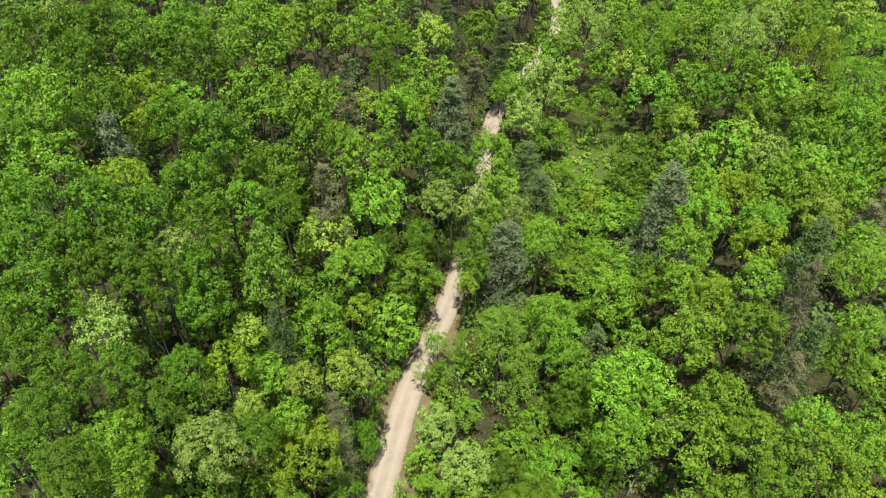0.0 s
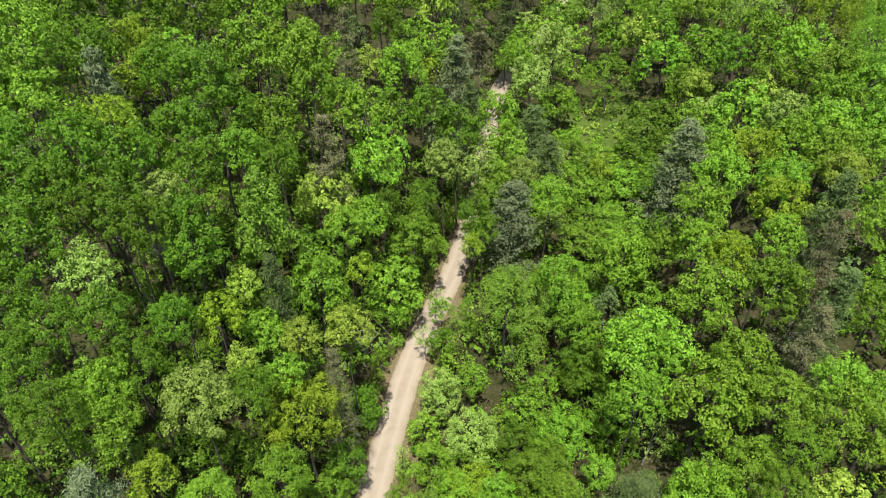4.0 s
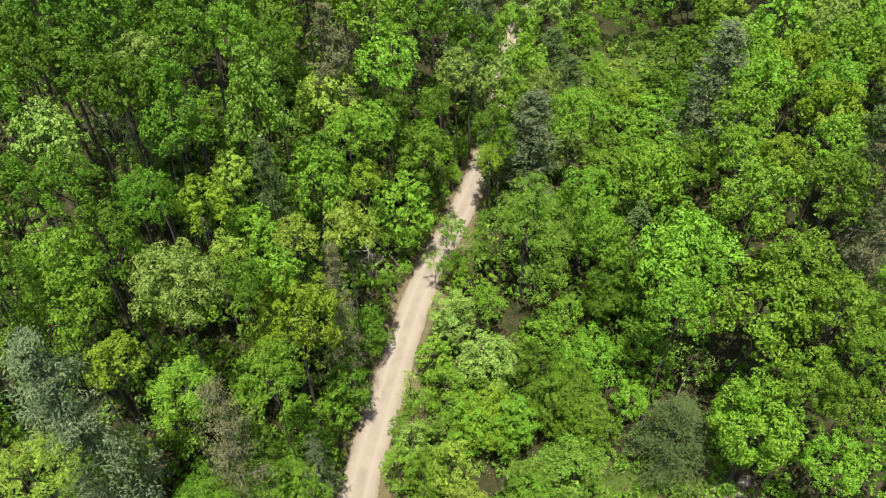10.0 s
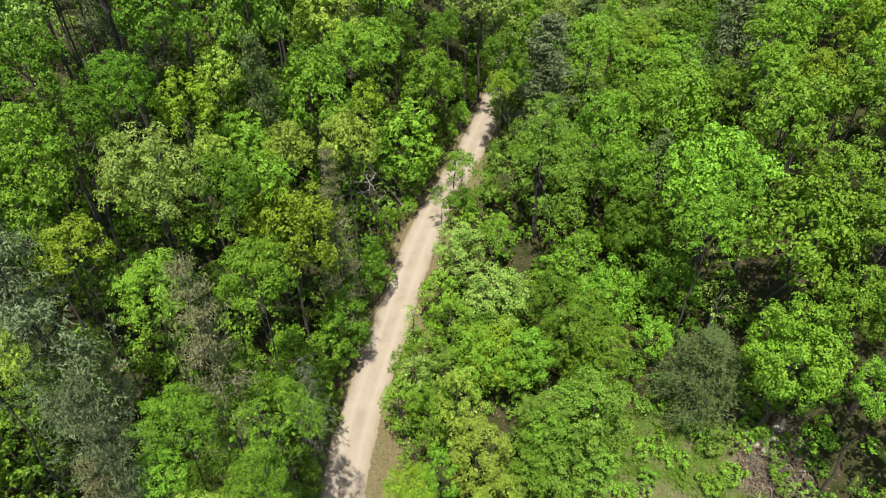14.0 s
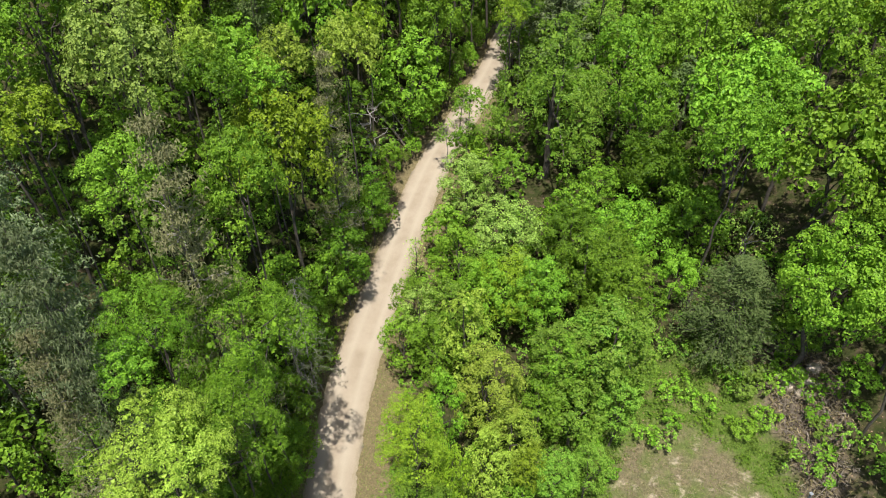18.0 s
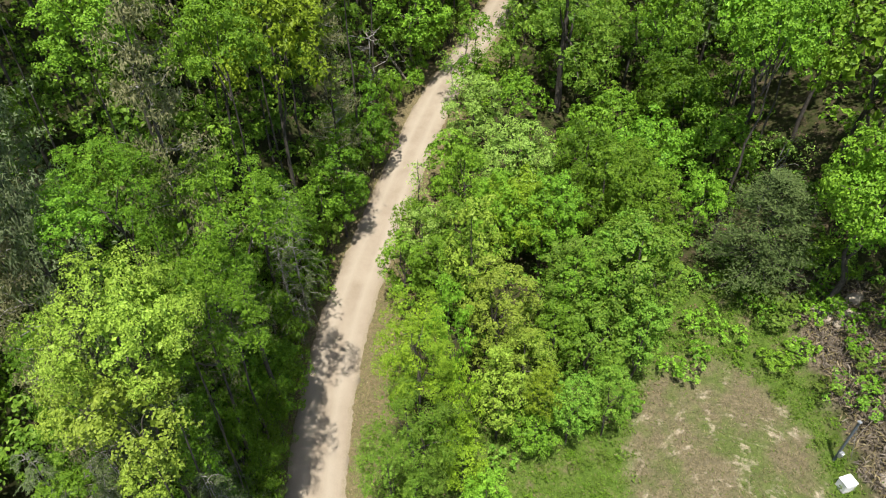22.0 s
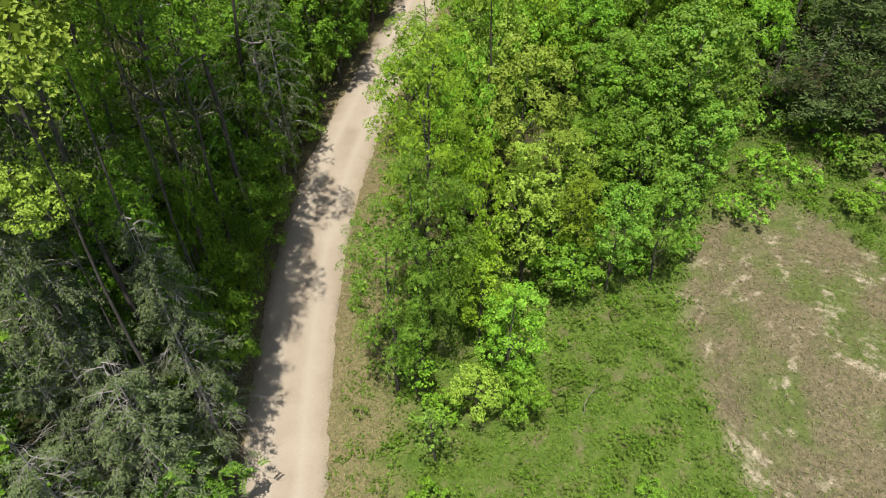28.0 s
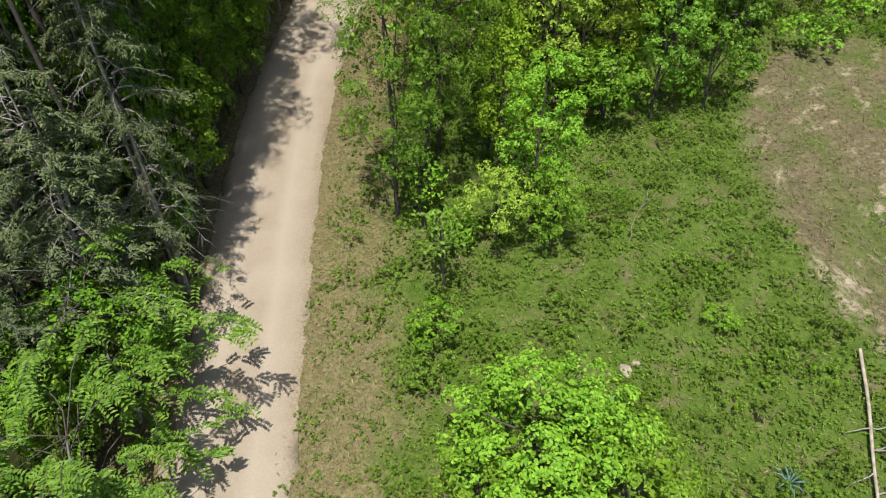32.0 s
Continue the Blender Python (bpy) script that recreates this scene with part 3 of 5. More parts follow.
LOOKS = {
    "deep": ("broadleaf_tree", "deep green broadleaf tree with dense crown in the forest"),
    "mid": ("broadleaf_tree", "fresh green broadleaf tree with billowing crown in the forest"),
    "bright": ("broadleaf_tree", "bright spring-green broadleaf tree with rounded leafy crown"),
    "yellow": ("broadleaf_tree", "yellow-green broadleaf tree with sunlit tufted crown"),
    "pale": ("broadleaf_tree", "pale green broadleaf tree with soft airy crown"),
    "olive": ("broadleaf_tree", "olive-green broadleaf tree with new brownish-yellow leaves"),
    "cone": ("broadleaf_tree", "dense green maple-like tree with pointed crown near the road"),
    "maple": ("broadleaf_tree", "dense green maple-like tree with rounded crown near the clearing"),
    "grey": ("hemlock_tree", "grey-green feathery hemlock with bare pale twigs showing through"),
    "near": ("broadleaf_tree", "young green tree with long leaves overhanging the dirt road"),
    "airy": ("broadleaf_tree", "thin-leaved pale tree with branches showing at forest edge"),
    "pine": ("pine_tree", "grey-green pine tree with layered needle branches"),
    "silver_pine": ("pine_tree", "silvery pale pine tree with ragged needle branches"),
    "thin_pine": ("pine_tree", "brownish thinning pine tree with bare twigs among broadleaf trees"),
    "dead": ("dead_tree", "bare grey dead tree with broken limbs in the forest"),
    "shrub": ("shrub", "low green leafy shrub at the edge of the woods"),
}
SHARE, PLANTED = {}, []


def tree(kind, x, y, height, radius):
    """Plants a tree of that kind, height and crown radius with its parts; meshes are shared between alike trees."""
    beside = x - float(road_x(y))
    strip = 2 < beside < 26 and y < 62
    level = "giant" if radius > 6 or y < 30 and radius > 2.4 and height > 9 and x < 14 else "small" if radius < 2.7 else "close" if y < 46 or strip else "middle" if y < 84 else "far"
    variant = SHARE[kind] = SHARE.get(kind, 0) + 1
    deep = 0.88 * height if abs(beside) < 14 and height < 15.5 else min(0.86 * height, (3.6 if strip else 3.2 if kind == "cone" else 2.1 if y < 32 and beside < 0 else 2.5) * radius)
    long = 1.0 if kind == "cone" else (1.0, 1.4, 1.9)[sum(deep / radius > k for k in (2.5, 3.4))]
    key = (kind, level if kind in BROAD else y < 50, variant % 3, long)
    if key not in MADE:
        if kind == "shrub":
            MADE[key] = shrub_parts(("bright", "mid", "weed")[variant % 3], 0)
        elif kind == "near":
            MADE[key] = ash_parts(variant)
        elif kind == "grey":
            MADE[key] = hemlock_parts(variant)
        elif kind == "dead":
            MADE[key] = dead_parts(variant)
        elif kind in BROAD:
            MADE[key] = broad_parts(kind, variant % 3, level, long)
        else:
            MADE[key] = pine_parts(kind, variant, y < 50)
    parts, top, wide = MADE[key]
    name, label = LOOKS[kind]
    PLANTED.append((x, y, radius))
    thing = new(name)
    thing.empty_display_size = 0.5
    turned = pose(x, y, float(ground_z(x, y)), 0, 0, (x * 71 + y * 37) % 360)
    whole = Matrix.Diagonal((radius / wide, radius / wide, height / top, 1))
    head = Matrix.Translation((0, 0, height - deep / 2)) @ Matrix.Diagonal((radius / 5, radius / 5, deep / (10 * long), 1))
    thing.matrix_basis = turned if kind in BROAD else turned @ whole
    for part_name, me in parts:
        child = new(part_name, me)
        child.parent = thing
        if kind in BROAD:
            child.matrix_basis = whole if part_name == "trunk" else head
        if part_name in ("branchwork", "stem_clump"):
            tagged(child, kind="stuff")
    group = {"shrub": "shrubs by the clearing", "dead": "dead trees", "pine_tree": "pines"}.get(name if name != "broadleaf_tree" else "", "forest trees")
    return tagged(thing, label, "shrub" if kind == "shrub" else "tree", group)


# each tree that stands out, from the far slope to the foreground
tree("pale", 34.8, 155.1, 25.6, 7.1)
tree("mid", 8.8, 153.4, 23.2, 5.0)
tree("mid", 39.7, 149.9, 15.3, 5.7)
tree("pine", 13.8, 148.1, 24.6, 4.1)
tree("bright", 46.7, 145.4, 24.3, 7.1)
tree("pine", 0.7, 142.9, 24.4, 3.9)
tree("mid", 46.1, 142.5, 16.3, 5.5)
tree("mid", 59.2, 141.4, 23.0, 4.8)
tree("pale", 69.7, 139.0, 22.6, 4.8)
tree("bright", 53.9, 138.9, 22.7, 5.1)
tree("bright", 76.3, 138.0, 22.8, 4.5)
tree("yellow", 86.5, 137.1, 24.0, 6.0)
tree("yellow", -2.3, 135.3, 23.5, 4.7)
tree("pale", 62.8, 135.2, 23.8, 6.6)
tree("mid", 35.6, 134.9, 13.8, 6.8)
tree("mid", 45.8, 131.8, 15.5, 5.9)
tree("mid", 53.0, 131.4, 16.5, 6.0)
tree("pale", 21.6, 129.5, 23.9, 5.1)
tree("thin_pine", 6.6, 129.1, 24.4, 3.9)
tree("bright", 14.1, 125.9, 23.1, 3.6)
tree("mid", 23.6, 125.8, 12.7, 5.2)
tree("bright", 84.5, 125.0, 24.2, 6.7)
tree("olive", 73.5, 124.6, 24.0, 6.7)
tree("mid", 59.4, 124.2, 22.3, 5.6)
tree("mid", 47.9, 121.1, 13.6, 4.9)
tree("mid", -8.9, 119.9, 26.7, 3.9)
tree("deep", 52.8, 116.3, 20.7, 4.1)
tree("pale", 15.6, 115.4, 23.4, 4.2)
tree("bright", -14.5, 114.9, 27.7, 4.0)
tree("deep", 39.9, 114.7, 11.6, 5.7)
tree("bright", 63.8, 114.3, 22.1, 5.4)
tree("bright", 76.6, 112.5, 23.5, 6.1)
tree("bright", -22.6, 111.0, 29.8, 6.0)
tree("pine", 16.3, 110.4, 15.8, 4.3)
tree("mid", 29.7, 109.9, 8.0, 5.6)
tree("deep", 36.7, 109.7, 8.0, 4.7)
tree("silver_pine", 1.6, 108.0, 30.1, 4.7)
tree("pale", 47.5, 108.0, 13.8, 4.1)
tree("deep", -10.2, 107.7, 26.5, 3.4)
tree("mid", 57.0, 107.5, 20.8, 4.3)
tree("mid", 65.3, 104.3, 22.7, 5.4)
tree("mid", -29.8, 101.1, 30.0, 5.6)
tree("mid", 34.0, 100.5, 8.0, 5.1)
tree("bright", 8.6, 100.4, 25.0, 4.0)
tree("mid", 69.6, 100.0, 21.9, 4.7)
tree("bright", -7.5, 99.9, 26.6, 4.3)
tree("bright", 49.6, 99.6, 20.8, 5.5)
tree("pine", 17.7, 98.8, 16.7, 4.2)
tree("pine", 4.0, 98.5, 27.1, 3.3)
tree("mid", 26.6, 98.4, 8.0, 4.3)
tree("deep", -39.0, 98.2, 29.5, 4.2)
tree("thin_pine", -15.6, 97.5, 27.9, 3.0)
tree("deep", -49.7, 96.9, 29.7, 4.1)
tree("mid", 61.8, 96.0, 22.3, 4.5)
tree("deep", -54.5, 95.6, 29.6, 3.9)
tree("deep", -3.2, 95.5, 25.7, 3.7)
tree("deep", 1.5, 95.4, 25.4, 4.3)
tree("bright", 9.4, 93.9, 22.0, 4.4)
tree("pale", 54.0, 93.7, 20.8, 3.7)
tree("deep", -43.9, 92.6, 29.8, 4.6)
tree("mid", 69.5, 90.8, 21.2, 5.3)
tree("deep", -59.2, 90.8, 30.2, 4.6)
tree("deep", -35.4, 90.4, 29.9, 4.4)
tree("mid", 64.6, 89.1, 20.7, 4.2)
tree("pale", 12.3, 88.2, 20.1, 2.8)
tree("bright", 41.4, 88.2, 21.5, 4.3)
tree("deep", -50.8, 87.8, 29.3, 4.1)
tree("bright", 57.6, 87.7, 22.5, 4.6)
tree("pale", 5.0, 87.6, 22.2, 3.3)
tree("pale", -0.8, 87.5, 23.4, 3.3)
tree("bright", -20.8, 87.3, 30.3, 4.8)
tree("mid", -27.1, 87.0, 28.8, 4.9)
tree("olive", 47.4, 86.7, 20.4, 3.5)
tree("bright", 52.3, 86.4, 21.7, 4.5)
tree("mid", 7.2, 85.4, 20.4, 3.8)
tree("mid", -15.4, 85.2, 25.5, 3.0)
tree("silver_pine", 35.8, 85.0, 25.7, 5.2)
tree("mid", -19.3, 84.9, 26.7, 3.7)
tree("bright", -12.2, 84.7, 27.2, 4.3)
tree("bright", 63.2, 84.3, 19.0, 4.3)
tree("bright", 16.2, 83.6, 20.0, 3.6)
tree("bright", 55.8, 82.2, 21.5, 4.4)
tree("bright", -10.2, 81.8, 24.2, 4.6)
tree("olive", -39.8, 81.4, 28.3, 3.2)
tree("silver_pine", 10.1, 81.2, 20.6, 5.0)
tree("bright", 40.3, 81.2, 22.6, 4.4)
tree("deep", -3.5, 80.9, 21.8, 2.6)
tree("mid", -24.3, 80.1, 23.0, 4.6)
tree("deep", -44.9, 78.9, 28.5, 3.7)
tree("deep", -36.5, 78.7, 28.4, 3.6)
tree("mid", 48.1, 78.7, 21.2, 3.9)
tree("deep", 4.1, 78.6, 20.4, 3.1)
tree("yellow", 56.2, 78.2, 20.9, 3.4)
tree("mid", 5.4, 77.8, 17.6, 2.3)
tree("thin_pine", -16.8, 77.5, 25.4, 3.3)
tree("deep", -8.9, 77.2, 20.5, 2.5)
tree("thin_pine", 63.3, 76.6, 22.1, 3.7)
tree("mid", -5.2, 76.5, 19.5, 4.1)
tree("yellow", -17.6, 76.1, 18.1, 4.8)
tree("deep", -27.6, 75.5, 26.5, 3.3)
tree("deep", -30.1, 74.9, 31.4, 4.4)
tree("olive", 46.8, 74.9, 20.6, 4.1)
tree("bright", 35.9, 74.5, 24.0, 4.1)
tree("bright", -11.3, 74.5, 19.9, 3.0)
tree("bright", 26.4, 74.0, 18.9, 4.9)
tree("olive", 3.6, 74.0, 17.6, 1.9)
tree("bright", 31.5, 73.1, 18.3, 2.8)
tree("deep", -47.7, 72.9, 28.5, 3.4)
tree("bright", -8.3, 71.6, 15.2, 4.8)
tree("bright", -14.1, 70.7, 20.3, 3.0)
tree("deep", -21.7, 70.4, 26.5, 3.2)
tree("bright", 34.8, 69.6, 22.0, 3.9)
tree("pine", 50.6, 69.2, 25.4, 3.7)
tree("bright", 57.3, 69.2, 23.3, 3.8)
tree("mid", 16.5, 68.8, 19.2, 4.2)
tree("mid", -25.5, 68.5, 27.8, 3.1)
tree("bright", -45.9, 68.1, 37.3, 4.1)
tree("bright", 44.0, 67.3, 21.8, 3.2)
tree("deep", -30.9, 67.3, 30.1, 4.2)
tree("olive", -12.2, 67.2, 18.1, 2.4)
tree("cone", 8.5, 65.6, 19.6, 8.9)
tree("olive", 37.2, 65.4, 22.6, 3.0)
tree("silver_pine", -37.0, 64.6, 35.5, 3.4)
tree("deep", -47.9, 64.1, 34.4, 3.3)
tree("bright", 54.0, 63.7, 25.3, 3.6)
tree("mid", 18.1, 63.0, 16.4, 3.5)
tree("bright", -44.6, 63.0, 33.6, 4.2)
tree("deep", -29.0, 61.7, 30.0, 3.6)
tree("deep", 18.9, 61.1, 13.3, 2.9)
tree("olive", -35.7, 61.0, 33.7, 3.1)
tree("cone", -21.3, 60.3, 31.6, 4.2)
tree("thin_pine", 45.1, 59.3, 28.8, 3.3)
tree("mid", -16.4, 59.2, 24.4, 4.2)
tree("bright", 32.3, 58.8, 26.1, 4.8)
tree("deep", -33.4, 58.5, 32.9, 3.3)
tree("deep", 18.6, 58.5, 11.2, 3.4)
tree("mid", 40.1, 58.5, 24.6, 4.1)
tree("deep", 19.8, 56.9, 10.7, 3.4)
tree("deep", -37.1, 56.7, 34.6, 3.4)
tree("pale", -1.0, 56.6, 10.6, 3.2)
tree("pale", -30.2, 56.5, 30.4, 2.7)
tree("deep", -45.1, 56.4, 33.2, 3.5)
tree("pine", -20.2, 55.4, 25.6, 2.7)
tree("deep", -28.1, 55.3, 30.2, 2.8)
tree("bright", 51.0, 55.0, 25.1, 3.0)
tree("deep", -34.4, 54.9, 31.6, 3.2)
tree("bright", 24.7, 54.1, 24.7, 5.7)
tree("deep", -11.2, 54.1, 11.2, 2.3)
tree("yellow", -23.3, 54.0, 23.3, 2.2)
tree("yellow", -11.9, 53.4, 26.7, 3.1)
tree("bright", -21.8, 53.1, 19.2, 3.3)
tree("deep", -38.6, 53.1, 32.1, 3.0)
tree("deep", -27.3, 53.0, 28.7, 3.6)
tree("pine", 44.0, 52.8, 27.2, 3.1)
tree("deep", -42.8, 52.7, 31.9, 3.5)
tree("mid", 22.0, 52.7, 10.0, 3.8)
tree("deep", -33.8, 52.6, 30.4, 3.0)
tree("deep", -30.5, 52.4, 30.9, 3.2)
tree("mid", 48.2, 52.0, 24.6, 3.3)
tree("mid", 25.3, 51.7, 23.9, 2.9)
tree("yellow", -17.3, 51.6, 22.7, 2.5)
tree("deep", -37.3, 51.5, 31.0, 2.7)
tree("pale", 3.1, 50.7, 9.7, 3.9)
tree("mid", -13.5, 50.2, 11.2, 2.0)
tree("thin_pine", 41.3, 50.2, 25.4, 2.9)
tree("mid", 14.8, 50.2, 10.7, 4.3)
tree("bright", 34.3, 50.1, 24.1, 3.6)
tree("airy", 26.7, 50.0, 9.9, 3.0)
tree("olive", -25.0, 49.6, 23.3, 2.8)
tree("deep", 9.0, 49.3, 10.6, 3.0)
tree("bright", 31.0, 48.2, 23.2, 5.7)
tree("thin_pine", -13.1, 48.0, 26.2, 2.5)
tree("pale", -34.8, 46.7, 29.0, 3.3)
tree("mid", 21.7, 46.7, 23.5, 3.4)
tree("mid", 12.7, 46.7, 11.0, 3.3)
tree("bright", -1.6, 46.5, 10.4, 3.0)
tree("deep", -40.0, 46.4, 33.1, 4.3)
tree("bright", -18.0, 46.2, 23.9, 2.5)
tree("deep", -12.9, 46.1, 11.5, 2.7)
tree("bright", 19.4, 46.1, 8.0, 2.3)
tree("bright", 43.3, 46.1, 21.9, 3.2)
tree("deep", -27.9, 45.9, 26.1, 2.7)
tree("bright", 37.4, 45.7, 21.2, 4.4)
tree("yellow", -21.8, 45.3, 23.8, 1.9)
tree("olive", -16.7, 44.8, 23.9, 5.0)
tree("mid", 10.0, 44.4, 12.1, 3.2)
tree("bright", 49.4, 44.3, 19.4, 4.1)
tree("deep", -32.9, 43.6, 27.6, 2.9)
tree("olive", 3.2, 43.2, 9.8, 3.6)
tree("deep", -20.3, 42.9, 25.5, 2.6)
tree("mid", 6.3, 42.6, 11.0, 2.6)
tree("mid", 12.7, 42.5, 11.7, 3.0)
tree("deep", -40.8, 42.5, 30.1, 3.2)
tree("bright", 43.3, 42.4, 21.4, 4.6)
tree("bright", 1.1, 42.2, 10.7, 2.8)
tree("bright", 13.9, 42.1, 12.1, 2.0)
tree("deep", -30.4, 41.5, 25.3, 3.6)
tree("mid", 4.9, 41.4, 10.9, 2.6)
tree("deep", -37.2, 41.3, 28.4, 3.5)
tree("pine", 23.2, 41.1, 11.7, 4.5)
tree("pale", -5.2, 40.7, 8.7, 2.2)
tree("bright", 34.1, 40.3, 18.4, 3.4)
tree("mid", 37.5, 39.1, 21.3, 2.4)
tree("bright", 29.3, 38.7, 18.0, 4.8)
tree("pale", -24.0, 38.5, 28.7, 3.9)
tree("deep", -38.0, 37.2, 28.4, 2.8)
tree("mid", -15.4, 38.6, 11.0, 2.3)
tree("mid", 35.9, 37.1, 18.9, 3.2)
tree("bright", -32.0, 37.1, 26.7, 3.1)
tree("maple", 10.5, 35.9, 12.7, 3.8)
tree("grey", -14.6, 35.8, 15.2, 2.3)
tree("yellow", -0.9, 35.4, 15.2, 2.6)
tree("maple", 6.8, 35.2, 11.7, 2.9)
tree("maple", 11.5, 35.1, 13.1, 4.3)
tree("bright", -31.4, 34.6, 25.4, 3.5)
tree("mid", 6.7, 34.1, 11.4, 2.3)
tree("mid", -16.1, 34.0, 29.6, 2.9)
tree("maple", 12.6, 33.3, 11.5, 1.8)
tree("deep", -37.8, 33.1, 28.3, 2.5)
tree("grey", -14.8, 32.9, 14.4, 1.5)
tree("deep", -33.5, 32.8, 29.8, 2.9)
tree("bright", 32.8, 31.9, 18.3, 2.8)
tree("maple", 11.7, 31.6, 9.3, 2.0)
tree("maple", 8.1, 31.5, 8.4, 3.3)
tree("yellow", 1.1, 31.4, 12.9, 3.1)
tree("bright", -21.8, 30.7, 26.2, 2.8)
tree("mid", 5.0, 30.6, 9.4, 2.1)
tree("olive", -25.8, 30.4, 26.8, 2.4)
tree("yellow", 2.8, 28.5, 9.9, 2.7)
tree("bright", -2.6, 28.1, 15.2, 1.8)
tree("deep", -27.3, 27.7, 18.6, 2.6)
tree("maple", 8.9, 26.9, 8.3, 1.7)
tree("silver_pine", -28.1, 26.7, 30.4, 3.9)
tree("olive", 4.0, 26.6, 8.2, 1.6)
tree("yellow", 1.0, 26.3, 10.2, 2.1)
tree("thin_pine", -17.0, 26.2, 35.4, 3.2)
tree("maple", 6.2, 26.1, 8.2, 1.8)
tree("mid", 3.7, 25.8, 4.0, 2.3)
tree("mid", -14.9, 25.7, 25.2, 4.5)
tree("deep", -18.0, 24.4, 25.5, 1.7)
tree("olive", -1.9, 23.6, 13.7, 1.6)
tree("mid", -14.8, 23.2, 22.0, 2.5)
tree("mid", -18.9, 23.1, 25.9, 2.7)
tree("yellow", -29.4, 23.1, 23.7, 3.2)
tree("olive", -4.3, 23.1, 18.7, 2.7)
tree("olive", -1.4, 22.0, 7.8, 1.7)
tree("maple", -4.6, 20.8, 15.0, 3.1)
tree("deep", -14.5, 19.3, 14.7, 1.2)
tree("bright", -0.0, 19.2, 8.0, 1.9)
tree("maple", -5.8, 19.1, 12.2, 2.5)
tree("deep", -16.0, 18.9, 15.5, 1.5)
tree("mid", -18.0, 18.5, 27.4, 1.7)
tree("mid", -14.4, 18.3, 25.8, 1.9)
tree("mid", -14.3, 17.8, 24.8, 1.2)
tree("silver_pine", -19.1, 17.6, 34.0, 2.4)
tree("thin_pine", -19.9, 16.6, 28.3, 2.3)
tree("bright", -15.5, 16.1, 15.8, 1.3)
tree("deep", -14.1, 15.8, 15.3, 1.1)
tree("yellow", -15.8, 15.6, 28.5, 3.6)
tree("yellow", -14.7, 15.3, 27.5, 2.1)
tree("grey", -14.0, 14.7, 16.0, 2.0)
tree("yellow", -17.7, 14.2, 21.5, 2.0)
tree("yellow", -15.7, 13.4, 19.1, 1.6)
tree("yellow", -14.6, 12.9, 25.2, 2.4)
tree("grey", -16.9, 12.2, 19.9, 1.7)
tree("mid", -17.5, 11.0, 19.7, 1.2)

# undergrowth trees and bushes between them
for kind, x, y, tall, wide in (("deep", -15.2, 20.6, 11.5, 2.8), ("mid", -17.6, 23.4, 13.0, 3.0), ("deep", -19.4, 26.6, 14.0, 3.0), ("deep", -15.3, 24.0, 9.5, 2.6), ("mid", -18.6, 30.6, 13.5, 3.0), ("deep", -15.6, 30.2, 11.0, 2.7),
                               ("deep", -21.0, 22.4, 14.0, 3.1), ("mid", -20.4, 18.6, 12.5, 2.8), ("bright", -14.6, 19.0, 8.0, 2.3), ("deep", -22.6, 28.6, 15.0, 3.2), ("mid", -16.8, 36.2, 12.0, 2.8), ("deep", -20.0, 34.2, 14.5, 3.0),
                               ("mid", -14.9, 27.6, 9.0, 2.4), ("deep", -23.6, 20.4, 14.0, 3.0), ("deep", -17.0, 40.4, 11.0, 2.6), ("mid", -14.4, 44.4, 9.0, 2.3),
                               ("bright", -6.5, 38.0, 8.5, 2.4), ("mid", -6.0, 42.6, 8.0, 2.4), ("mid", -3.4, 36.6, 10.0, 2.8), ("maple", -2.6, 41.0, 9.0, 2.6), ("olive", -5.2, 29.2, 10.0, 2.6), ("mid", -14.7, 20.6, 22.5, 3.4), ("maple", 5.2, 85.0, 11.0, 2.8), ("mid", 6.7, 89.2, 11.5, 2.9), ("bright", 8.0, 93.4, 12.0, 3.0)):
    tree(kind, x, y, tall, wide)
tree("grey", -13.8, 14.7, 15.2, 2.7)
tree("grey", -15.0, 11.5, 12.5, 2.9)
tree("grey", -17.2, 12.6, 17.5, 3.2)
tree("grey", -15.6, 17.8, 12.0, 2.6)
tree("grey", -18.6, 15.0, 14.5, 3.2)
tree("grey", -19.6, 10.6, 14.0, 3.2)
tree("grey", -17.6, 19.4, 13.0, 2.8)
tree("dead", -40.8, 106.4, 24.6, 2.3)
tree("mid", 27.4, 91.0, 7.0, 6.1)
tree("dead", -12.4, 64.1, 7.0, 3.1)
tree("shrub", -12.3, 56.6, 6.0, 3.4)
tree("mid", 23.4, 86.4, 7.0, 4.7)
tree("mid", 19.6, 72.8, 8.0, 4.7)
tree("deep", 20.2, 61.7, 8.0, 3.9)
tree("deep", -16.3, 26.3, 12.0, 3.4)
tree("mid", -15.6, 26.1, 8.0, 2.0)
tree("grey", -15.7, 16.9, 13.0, 2.5)
tree("bright", -18.9, 16.1, 12.0, 2.2)
tree("grey", -22.2, 14.4, 12.0, 1.9)
tree("shrub", 26.4, 38.1, 2.0, 1.8)
tree("shrub", 23.4, 33.5, 1.5, 1.4)
tree("grey", -18.2, 21.3, 12.0, 2.5)
tree("grey", -17.0, 13.5, 13.0, 2.7)
tree("grey", -14.9, 11.7, 11.0, 3.1)
tree("grey", -17.4, 11.3, 11.0, 1.9)
tree("grey", -16.6, 8.6, 10.0, 2.6)
tree("mid", -15.7, 28.0, 8.0, 2.0)
tree("shrub", -15.9, 23.3, 5.0, 1.6)
tree("shrub", -15.9, 18.5, 6.0, 1.5)
tree("shrub", -14.5, 16.5, 4.0, 1.3)
tree("yellow", -1.6, 17.6, 4.0, 1.5)
tree("bright", 0.7, 17.6, 4.0, 1.4)
